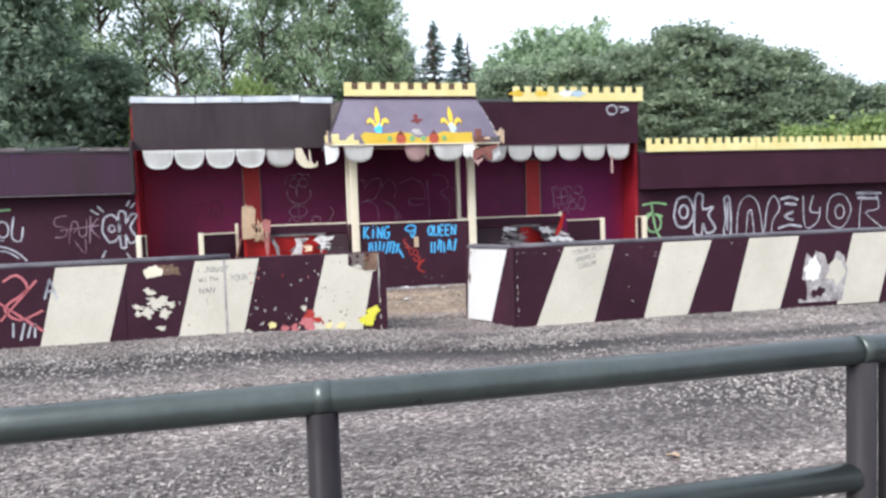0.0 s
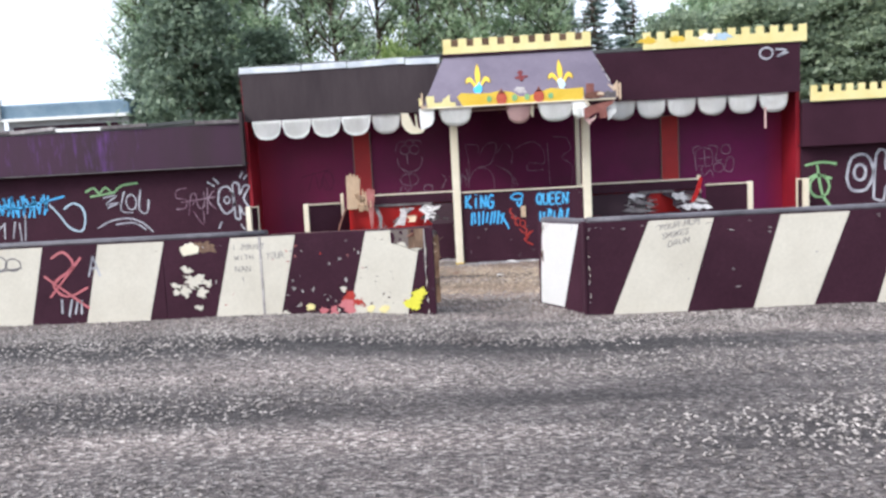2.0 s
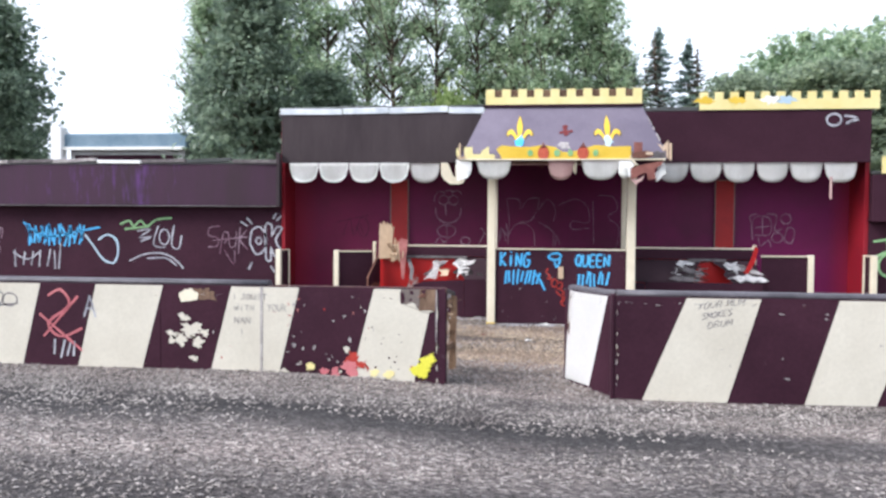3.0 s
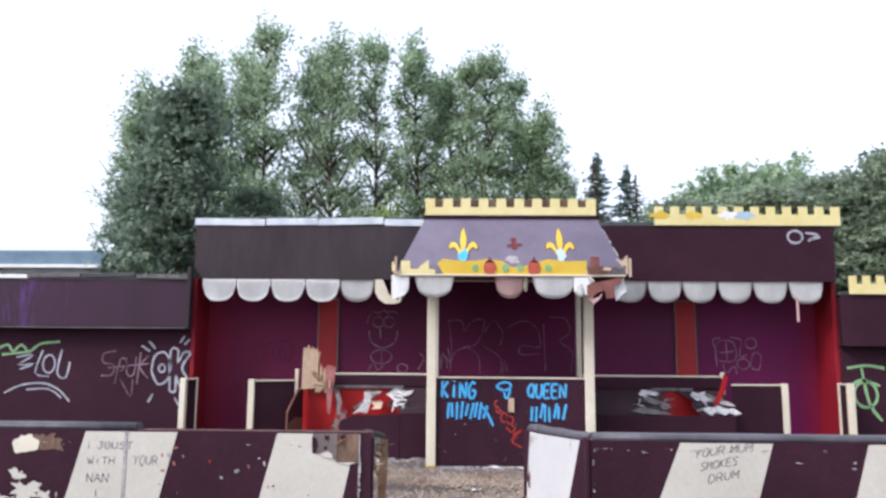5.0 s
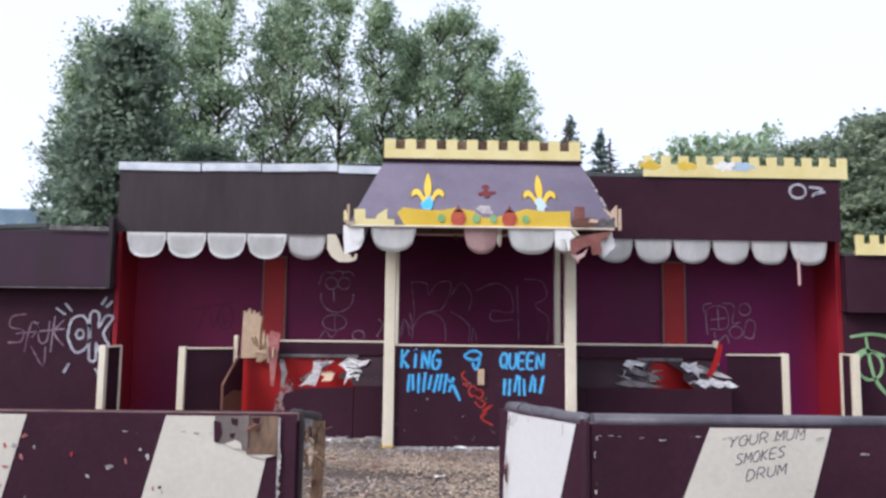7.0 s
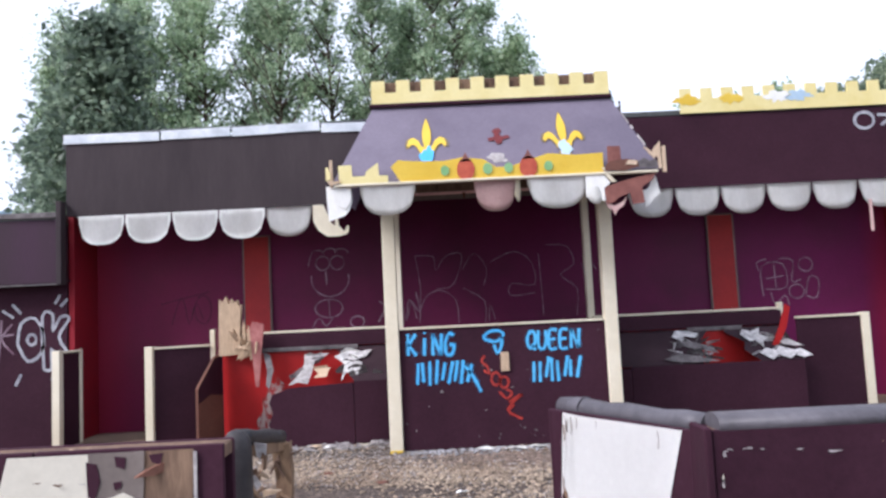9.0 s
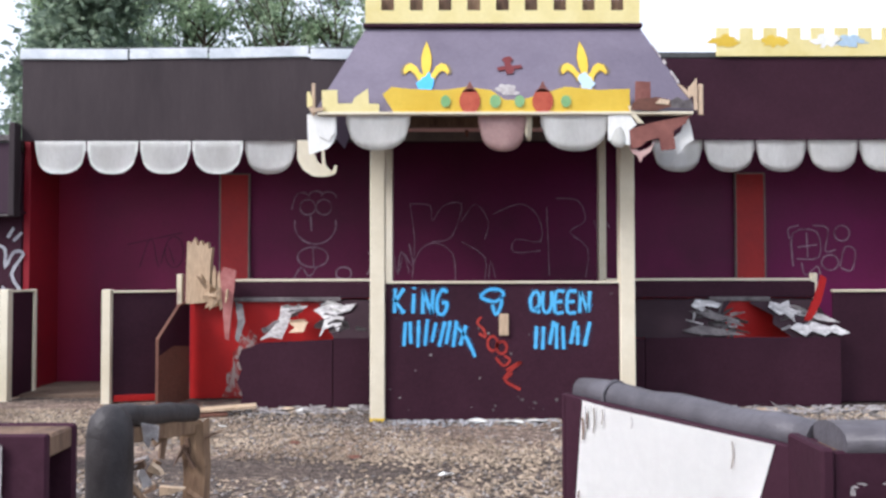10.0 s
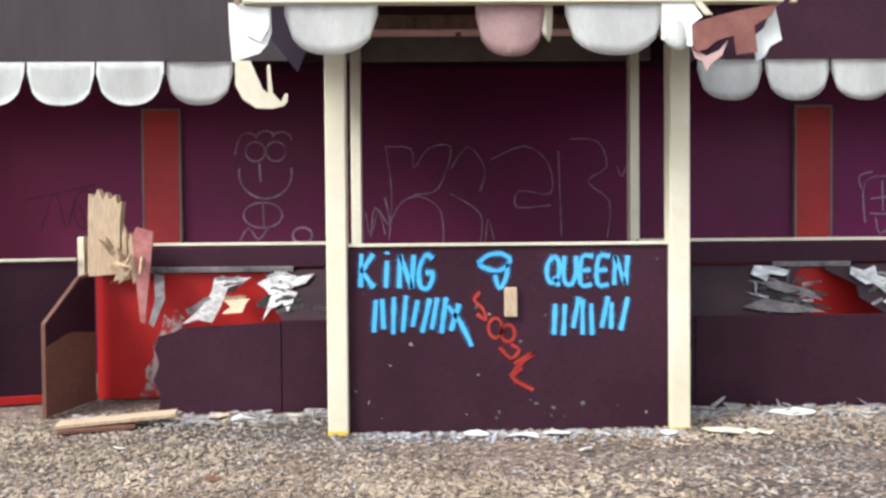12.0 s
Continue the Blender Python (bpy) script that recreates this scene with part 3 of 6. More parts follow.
part("ceiling", box(L, R, 16.64, YB - 0.004, 3.12, 3.18), BLACKISH, BOX)
roof = part("roof", box(L - 0.1, R + 0.1, 16.66, 19.2, 3.93, 4.03), ROOF, BOX, "flat roof of grey felt")
part("rear_wall", box(L - 0.05, R + 0.05, 19.0, 19.1, -0.05, 3.92), BLACKISH, BOX)
for px in (-0.69, 5.99):
    pil = part("pilaster", box(px, px + 0.36, YB - 0.05, YB - 0.002, 0.0, 2.70), PILASTER_RED, BOX, "red pilaster with cream edges")
    for ex in (px - 0.015, px + 0.36):
        part("edge_trim", box(ex, ex + 0.018, YB - 0.056, YB - 0.004, 0.0, 2.71, 0.002), HEADER, pil)
    part("edge_trim", box(px - 0.015, px + 0.378, YB - 0.054, YB - 0.004, 2.70, 2.718, 0.002), HEADER, pil)

# front boards over the opening
fasL = part("fascia", box(L - 0.02, 1.25, YF - 0.02, YF + 0.03, 3.00, 4.0), FASCIA, BOX, "dark grey felted fascia board")
fasR = part("fascia", box(4.25, R + 0.02, YF - 0.02, YF + 0.03, 3.00, 3.98), BLACKISH, BOX, "dark maroon fascia board")
part("header", box(1.25, 4.25, YF, YF + 0.03, 3.00, 3.98), HEADER, BOX, "dusty grey-brown board under the canopy")
x = L - 0.04
for i, w in enumerate((1.3, 0.95, 1.2, 0.72)):
    part("flashing", add_board(bmesh.new(), (x, YF - 0.035 + 0.006 * (i % 2), 4.04), (x + w - 0.02, YF - 0.035, 4.03 + 0.02 * (i % 3)), 0.125, 0.015), FLASH, BOX, "bent pale metal flashing strip")
    x += w
part("roof_edge", tube([(L, YF + 0.1, 4.1), (-1.2, YF + 0.1, 4.13), (0.2, YF + 0.1, 4.11), (1.4, YF + 0.1, 4.14)], 0.035, 8), ROOF, BOX, "curled edge of dark roofing felt")
part("roof_edge", box(4.1, R, YF - 0.01, YF + 0.25, 3.99, 4.06), ROOF, BOX)
crn = part("crenellation", prism(crenels(5.45, 8.72, 4.0, 4.2, 4.34, 12), YF - 0.05, YF - 0.02), PALEYELLOW, BOX, "pale yellow crenellated board, paint faded")
for cx, mm in ((5.55, YELLOW), (6.14, YELLOW), (7.05, PALEBLUE), (6.75, OFFWHITE)):
    part("paint_patch", fan(blob(cx, 4.18, 0.11, int(cx * 100), sz=0.8, sx=1.7, jag=0.5), YF - 0.054), mm, crn)
# scalloped valance
for i in range(5):
    part("scallop", scallop(-2.655 + 0.622 * i, 0.622, 2.995, 0.395, YF - 0.045, 0.0, i), OFFWHITE, fasL, "dirty white rounded valance tab")
part("scallop", prism([(0.46, 3.0), (0.60, 3.0), (0.66, 2.86), (0.71, 2.74), (0.755, 2.71), (0.75, 2.96), (0.775, 2.96), (0.80, 2.71), (0.87, 2.63), (0.895, 2.67), (0.905, 2.70), (0.935, 2.70), (0.93, 2.63), (0.90, 2.59), (0.80, 2.565), (0.65, 2.57), (0.53, 2.65), (0.465, 2.77)], YF - 0.052, YF - 0.046), CREAM, fasL, "torn cream valance tab with a hooked end")
for i in range(6):
    part("scallop", scallop(4.66 + 0.616 * i, 0.616, 2.995, 0.38, YF - 0.045, 0.0, 20 + i), OFFWHITE, fasR, "dirty white rounded valance tab")
part("hanging_strip", box(7.86, 7.90, YF - 0.06, YF - 0.05, 2.3, 2.72, 0.002), PINKISH, fasR, "torn pink strip hanging down")
rg = ring(0, 0, 0.13, 0.11, 12)
sprayed("spray_tag", [[(7.92 + 0.0 + u, 3.8 + v) for u, v in rg], [(8.1, 3.87), (8.32, 3.84), (8.2, 3.76), (8.36, 3.8)], [(8.14, 3.72), (8.22, 3.78)]], 0.05, on_wall(YF - 0.026), WHITE_SPRAY, fasR)

# posts of the opening
for px in (1.545, 3.99):
    part("post", box(px - 0.072, px + 0.072, 15.05, 15.19, -0.03, 2.95, 0.008), CREAM, BOX, "cream painted timber post")
    part("yellow_foot", box(px - 0.075, px + 0.075, 15.047, 15.193, -0.03, 0.025, 0.008), YELLOW, BOX)
    part("inner_post", box(px + (-0.03 if px < 2 else 0.005), px + (0.06 if px < 2 else 0.09), 16.38, 16.48, 0.0, 3.1, 0.006), CREAM, BOX)
panel = part("front_panel", box(1.62, 3.917, 15.10, 15.13, -0.02, 1.325), BLACKISH, BOX, "dark maroon panel with blue spray writing")
part("ledge", box(1.62, 3.917, 15.08, 15.2, 1.328, 1.35, 0.003), CREAM, BOX)
for px in (1.53, 3.98):
    part("return_panel", box(px, px + 0.03, 15.195, 16.375, 0.0, 1.32), BLACKISH, BOX)
part("beam", box(1.47, 4.06, 15.04, 15.16, 2.855, 2.96), WOOD, BOX)
part("beam_batten", box(1.62, 3.92, 15.03, 15.17, 2.838, 2.853, 0.002), PINKISH, BOX)
part("soffit", box(1.25, 4.25, 15.2, YF - 0.004, 3.36, 3.41), BLACKISH, BOX)
part("hanging_scrap", prism([(2.40, 2.84), (2.44, 2.84), (2.43, 2.76), (2.41, 2.78)], 15.06, 15.07), BROWNWOOD, BOX)

# canopy
C0, C1 = 2.90, 3.89
lean = lambda z: 14.50 + 0.62 * (z - C0) / (C1 - C0)
canopy = part("canopy", prism([(1.02, C0), (4.50, C0), (4.13, C1), (1.44, C1)], 0.0, 0.03, lean), LAVENDER, BOX, "lavender grey sloping canopy with painted crown")
for x0, x1, s in ((1.02, 1.44, -1), (4.50, 4.13, 1)):
    bm = bmesh.new()
    a, b, c, d = (x0, 14.50, C0), (x1, 15.12, C1), (x1, 16.58, C1), (x0, 16.58, C0)
    v = [bm.verts.new(p) for p in (a, b, c, d)]
    bm.faces.new(v)
    bmesh.ops.solidify(bm, geom=bm.faces[:], thickness=0.03)
    part("canopy_side", bm, LAVENDER, BOX)
    for k in range(4 if s > 0 else 1):
        f0, ln = (0.14, 0.30, 0.52, 0.60)[k], (0.1, 0.14, 0.05, 0.16)[k]
        q0 = Vector((x0 + (x1 - x0) * f0, 14.49 + 0.62 * f0, C0 + (C1 - C0) * f0))
        q1 = q0 + Vector(((x1 - x0) * ln, 0.62 * ln, (C1 - C0) * ln))
        part("torn_edge", add_board(bmesh.new(), q0, q1, 0.012 + 0.01 * (k % 3), 0.012), TORN, canopy, "flaked white edge")
part("canopy_top", box(1.44, 4.13, 15.13, 16.58, C1 - 0.02, C1 + 0.03), ROOF, BOX)
part("crenellation", prism(crenels(1.42, 4.14, 3.89, 4.03, 4.17, 10), 15.08, 15.11), PALEYELLOW, BOX, "pale yellow crenellated parapet board")
part("parapet_ledge", box(1.40, 4.16, 15.05, 15.115, 3.855, 3.895), BLACKISH, BOX)
part("parapet_back", box(1.46, 4.10, 15.135, 15.155, 3.92, 4.165), WOOD, BOX)
frieze = part("frieze", prism([(1.74, 2.89), (3.88, 2.89), (3.88, 3.10), (3.6, 3.09), (3.3, 3.12), (3.2, 3.09), (2.9, 3.0), (2.75, 3.0), (2.62, 3.09), (2.4, 3.12), (2.2, 3.09), (1.9, 3.1), (1.72, 3.12), (1.64, 3.05)], 14.455, 14.485, lambda z: 0.03), YELLOW, BOX, "yellow painted crown frieze with jewels")
part("frieze_end", prism([(1.10, 2.89), (1.61, 2.89), (1.61, 2.96), (1.515, 2.965), (1.51, 3.10), (1.39, 3.02), (1.365, 2.965), (1.235, 2.965), (1.23, 3.09), (1.09, 3.085)], 14.47, 14.50, lambda z: 0.0), PALEYELLOW, BOX)
part("frieze_rail", box(1.05, 4.45, 14.46, 14.53, 2.86, 2.888), CREAM, BOX)
for cx, rr, mm in ((2.43, 0.095, JEWEL), (3.09, 0.095, JEWEL), (2.66, 0.05, GREEN_SPRAY), (2.21, 0.045, GREEN_SPRAY), (3.30, 0.045, GREEN_SPRAY), (2.88, 0.045, GREEN_SPRAY)):
    part("jewel", prism([(cx + rr * math.cos(a), 2.985 + 1.2 * rr * math.sin(a)) for a in [2 * math.pi * i / 18 for i in range(18)]], 14.472, 14.484), mm, frieze)
    if rr > 0.06:
        part("jewel_cap", prism([(cx - 0.07, 3.07), (cx + 0.07, 3.07), (cx + 0.03, 3.11), (cx, 3.17), (cx - 0.03, 3.11)], 14.462, 14.478, lambda z: 0.01), BRICKRED, frieze)


def fleur(cx, z0, h):
    """Half outline of a fleur-de-lis, mirrored."""
    half = [(0.0, 1.0), (0.045, 0.87), (0.08, 0.70), (0.075, 0.52), (0.042, 0.36), (0.10, 0.40), (0.155, 0.52), (0.24, 0.585), (0.32, 0.545), (0.36, 0.44), (0.335, 0.36), (0.295, 0.42),
            (0.245, 0.44), (0.18, 0.38), (0.13, 0.29), (0.125, 0.24), (0.05, 0.22), (0.10, 0.13), (0.05, 0.10), (0.02, 0.02), (0.0, -0.03)]
    pts = half + [(-a, b) for a, b in half[-2:0:-1]]
    return [(cx + a * h, z0 + b * h) for a, b in pts]


for fx in (2.03, 3.52):
    fl = part("fleur_de_lis", prism(fleur(fx, 3.08, 0.60), -0.016, -0.004, lean), YELLOW, canopy, "yellow fleur-de-lis on the canopy")
    part("outline", prism([(fx + (a - fx) * 1.13, 3.36 + (b - 3.36) * 1.06) for a, b in fleur(fx, 3.08, 0.60)], -0.010, -0.003, lean), ORNAMENT_LINE, fl, "dark painted outline")
    part("lower_leaf", fan(blob(fx, 3.19, 0.085, int(fx * 7), sz=1.5), -0.02, lean), BLUE_SPRAY if fx < 3 else PALEBLUE, fl)
part("ornament", prism([(2.70, 3.38), (2.78, 3.40), (2.77, 3.45), (2.75, 3.47), (2.78, 3.50), (2.83, 3.51), (2.86, 3.47), (2.83, 3.44), (2.84, 3.40), (2.93, 3.41), (2.94, 3.37), (2.86, 3.36), (2.85, 3.31), (2.79, 3.30), (2.78, 3.35), (2.71, 3.34)], -0.014, -0.004, lean), ORNAMENT, canopy, "small dark red heraldic ornament")
part("bare_patch", fan(blob(2.78, 3.13, 0.11, 5, sx=1.2, sz=0.6), -0.005, lean), TORN, canopy)
# canopy valance
part("scallop", scallop(1.30, 0.60, 2.88, 0.34, 14.49, 0, 41), OFFWHITE, canopy, "dirty white rounded valance tab")
part("scallop", scallop(2.50, 0.45, 2.88, 0.34, 14.51, 0.02, 42), PINKISH, canopy, "faded pink valance tab")
part("scallop", scallop(3.06, 0.64, 2.88, 0.35, 14.49, 0, 43), OFFWHITE, canopy, "dirty white rounded valance tab")
part("scallop", scallop(3.66, 0.20, 2.88, 0.30, 14.50, 0.05, 44, bulge=0.06), OFFWHITE, canopy, "crumpled white valance tab")
part("torn_tab", prism([(0.95, 2.88), (1.215, 2.88), (1.22, 2.70), (1.19, 2.62), (1.14, 2.565), (0.97, 2.51), (0.955, 2.70)], 14.525, 14.533), OFFWHITE, canopy, "crumpled white valance tab")
part("torn_tab", prism([(1.0, 2.86), (1.21, 2.84), (1.21, 2.72), (1.15, 2.63), (1.06, 2.68)], 14.50, 14.508, lambda z: 0.06 * (2.8 - z)), OFFWHITE, canopy)
part("splinter", prism([(0.96, 2.93), (1.01, 2.94), (1.01, 3.0), (0.985, 3.07), (0.96, 3.07)], 14.46, 14.47), PALEYELLOW, canopy)
part("splinter", prism([(1.0, 2.88), (1.10, 2.90), (1.12, 2.93), (1.05, 2.92), (0.97, 2.93)], 14.452, 14.462), RAWWOOD, canopy)
part("scallop", scallop(2.92, 0.08, 2.88, 0.22, 14.53, 0.06, 46), CREAM, canopy, "narrow torn cream strip")
part("corner_post", box(1.0, 1.03, 14.47, 14.5, 2.86, 3.15, 0.003), RAWWOOD, canopy)
part("corner_post", box(4.5, 4.54, 14.47, 14.5, 2.86, 3.14, 0.003), RAWWOOD, canopy)
for nm, poly, y0, mm, lab in (
        ("broken_board", [(3.92, 2.97), (4.06, 2.98), (4.06, 3.155), (3.925, 3.16)], 14.455, BRICKRED, "broken brown board of the canopy's corner"),
        ("broken_board", [(3.88, 2.90), (4.10, 2.89), (4.24, 2.93), (4.235, 2.99), (4.12, 3.015), (3.95, 3.0), (3.90, 2.96)], 14.45, BROWNWOOD, "broken brown board of the canopy's corner"),
        ("splinter", [(4.10, 2.955), (4.22, 2.945), (4.23, 2.985), (4.14, 3.0)], 14.442, RAWWOOD, ""),
        ("splinter", [(4.22, 2.92), (4.44, 2.91), (4.43, 3.0), (4.36, 2.985), (4.30, 3.02), (4.23, 2.98)], 14.452, TORNDARK, ""),
        ("splinter", [(4.30, 3.13), (4.34, 3.12), (4.43, 3.03), (4.41, 3.0)], 14.445, RAWWOOD, ""),
        ("splinter", [(4.40, 3.05), (4.40, 3.10), (4.48, 3.19), (4.485, 2.90), (4.455, 2.90), (4.45, 3.02)], 14.46, RAWWOOD, ""),
        ("inner_board", [(3.90, 2.79), (4.44, 2.80), (4.44, 2.92), (3.88, 2.92)], 14.56, BLACKISH, ""),
        ("broken_board", [(3.86, 2.72), (3.98, 2.765), (4.17, 2.81), (4.42, 2.855), (4.38, 2.78), (4.27, 2.715), (4.29, 2.55), (4.16, 2.535), (4.14, 2.655), (4.03, 2.62), (3.97, 2.57), (3.90, 2.55), (3.87, 2.62)], 14.48, BRICKRED, "hanging sheet of faded brick-red board"),
        ("torn_tab", [(4.42, 2.89), (4.45, 2.77), (4.475, 2.64), (4.40, 2.60), (4.36, 2.53), (4.31, 2.50), (4.29, 2.66), (4.36, 2.72)], 14.54, OFFWHITE, "torn white valance tab"),
        ("torn_tab", [(3.87, 2.60), (3.97, 2.53), (4.06, 2.57), (4.11, 2.63), (4.07, 2.53), (4.0, 2.48), (3.975, 2.43), (3.95, 2.49), (3.90, 2.52)], 14.50, PINKISH, "torn pink strip"),
        ("torn_tab", [(3.68, 2.885), (3.86, 2.885), (3.94, 2.77), (3.87, 2.72), (3.875, 2.585), (3.76, 2.595), (3.68, 2.63)], 14.475, OFFWHITE, "crumpled white valance tab"),
        ("torn_tab", [(3.86, 2.94), (3.90, 2.93), (3.93, 2.86), (4.0, 2.78), (3.95, 2.78), (3.89, 2.85)], 14.462, CREAM, "")):
    part(nm, prism(poly, y0, y0 + 0.012), mm, canopy, lab)

# writing on the front panel
onp = on_wall(15.094)


def misted(lines, width, place, paint, mist, parent, label=""):
    """Sprayed strokes with a speckled mist of paint round them."""
    sprayed("spray_lettering", lines, width, place, paint, parent, label)
    sprayed("paint_mist", lines, width * 2.1, lambda u, v: tuple(Vector(place(u, v)) + Vector((0, 0.0025, 0))), mist, parent)


misted(word("KING", 1.70, 1.04, 0.115, 0.24, 0.2, 0.02, -0.03), 0.040, onp, BLUE_SPRAY, BLUE_MIST, panel, "bright blue sprayed word")
misted(word("QUEEN", 3.03, 1.04, 0.105, 0.21, 0.16, 0.04, 0.0), 0.038, onp, BLUE_SPRAY, BLUE_MIST, panel, "bright blue sprayed word")
misted(bars(1.78, 0.73, 0.62, 0.23, 9, 0.12, 3) + [[(2.33, 0.9), (2.42, 0.78), (2.5, 0.61)]], 0.040, onp, BLUE_SPRAY, BLUE_MIST, panel, "bright blue sprayed bars")
misted(bars(3.07, 0.70, 0.55, 0.25, 8, 0.08, 4), 0.038, onp, BLUE_SPRAY, BLUE_MIST, panel, "bright blue sprayed bars")
misted([[(2.55, 1.20), (2.62, 1.26), (2.72, 1.27), (2.78, 1.22), (2.70, 1.15), (2.60, 1.17), (2.55, 1.20)], [(2.76, 1.20), (2.75, 1.1), (2.70, 1.02), (2.67, 1.12)]], 0.036, onp, BLUE_SPRAY, BLUE_MIST, panel)
misted([[(2.56, 1.0), (2.52, 0.94), (2.58, 0.88), (2.60, 0.80), (2.54, 0.84)], ring(2.67, 0.74, 0.05, 0.07, 8), ring(2.76, 0.70, 0.05, 0.06, 8), [(2.7, 0.60), (2.78, 0.52), (2.84, 0.58), (2.78, 0.62)], [(2.80, 0.48), (2.95, 0.56), (2.78, 0.40), (2.94, 0.29)], [(2.8, 0.4), (2.86, 0.45)]], 0.028, onp, RED_SPRAY, RED_MIST, panel, "red sprayed scrawl")
rq = random.Random(61)
for k in range(26):
    part("scuff", fan(blob(rq.uniform(1.66, 3.88), rq.choice((rq.uniform(0.03, 0.25), rq.uniform(0.1, 1.25))), rq.uniform(0.004, 0.010), 700 + k, n=9, rough=0.8, jag=0.5, sx=rq.uniform(0.6, 2.5), sz=rq.uniform(0.6, 2.2)), 15.0965), rq.choice((TORN, TORNDARK, TORNDARK)), panel)
part("wood_plate", box(2.735, 2.825, 15.07, 15.098, 0.82, 1.03, 0.004), RAWWOOD, BOX, "small bare wooden plate")

# drawings on the back wall
onb = on_wall(YB - 0.004)
bw = [ob for ob in BOX.children if ob.name == "back_wall"][0]
sprayed("wall_drawing", [ring(0.43, 2.28, 0.10, 0.10), ring(0.64, 2.28, 0.10, 0.10), [(0.47, 2.16), (0.48, 1.97)], ring(0.53, 2.06, 0.27, 0.26, 10, math.pi - 0.2, 2 * math.pi + 0.2), ring(0.50, 1.63, 0.20, 0.13), [(0.50, 1.75), (0.51, 1.50)], ring(0.36, 2.40, 0.09, 0.07, 7, 0.2, 3.0), ring(0.54, 2.43, 0.09, 0.06, 7, 0.2, 3.0), ring(0.70, 2.40, 0.10, 0.08, 7, 0, 2.8), [(0.26, 2.4), (0.22, 2.25)]], 0.022, onb, FAINT_SPRAY, bw, "faint pale line drawing")
sprayed("wall_drawing", [[(1.76, 2.32), (1.82, 1.86), (1.79, 1.36)], [(1.76, 2.32), (2.02, 2.30), (2.05, 2.10), (2.20, 2.30), (2.43, 2.32), (2.37, 2.04), (2.26, 1.86), (2.05, 1.83)], [(1.79, 1.51), (1.91, 1.74), (2.11, 1.81), (2.32, 1.66), (2.35, 1.33)], [(2.43, 2.09), (2.61, 2.32), (2.78, 2.09), (2.73, 1.86)], [(2.84, 2.18), (3.19, 2.32), (3.43, 2.15), (3.46, 1.83), (3.14, 1.86), (3.11, 1.69), (3.46, 1.71)],
                          [(3.54, 2.27), (3.57, 1.39)], [(3.66, 2.39), (3.95, 2.36), (4.04, 2.10), (3.84, 1.95), (4.07, 1.74), (4.04, 1.36)], [(2.43, 1.83), (2.73, 1.63), (2.73, 1.33)], [(2.78, 1.33), (2.81, 1.57), (2.87, 1.36)], [(1.55, 1.65), (1.6, 1.4), (1.68, 1.66), (1.75, 1.42)], [(4.15, 2.1), (4.2, 2.0), (4.27, 2.14), (4.36, 2.0)]], 0.014, onb, FAINT_SPRAY, bw, "faint pale outlines")
sprayed("wall_drawing", [[(6.74, 1.5), (6.74, 1.93), (7.05, 1.95), (7.08, 1.62), (6.78, 1.6)], [(6.92, 1.94), (6.93, 1.62)], [(6.7, 1.86), (6.68, 1.99), (6.82, 2.03)], [(7.0, 2.03), (7.2, 1.99), (7.16, 1.7), (7.3, 1.72)], ring(7.38, 1.93, 0.10, 0.10), ring(7.22, 1.55, 0.11, 0.10), [(6.85, 1.55), (6.9, 1.38), (7.05, 1.5), (7.1, 1.36)], [(7.35, 1.5), (7.42, 1.75), (7.55, 1.7), (7.5, 1.45), (7.36, 1.48)], [(6.8, 1.75), (7.05, 1.78)]], 0.022, onb, FAINT_SPRAY, bw, "faint pale scribble")
sprayed("wall_drawing", [[(-1.75, 1.5), (-1.6, 1.9), (-1.5, 1.5), (-1.4, 1.8), (-1.3, 1.55)], [(-1.9, 1.8), (-1.2, 1.95)], ring(-1.3, 1.7, 0.12, 0.2)], 0.014, onb, BLACKISH, bw)
sprayed("wall_drawing", [[(0.25, 1.35), (0.35, 1.5), (0.45, 1.38), (0.55, 1.5)], ring(0.9, 1.42, 0.1, 0.08), [(1.2, 1.4), (1.3, 1.6), (1.22, 1.7)], [(1.6, 1.4), (1.65, 1.7), (1.8, 1.5), (1.75, 1.8)]], 0.024, onb, FAINT_SPRAY, bw)


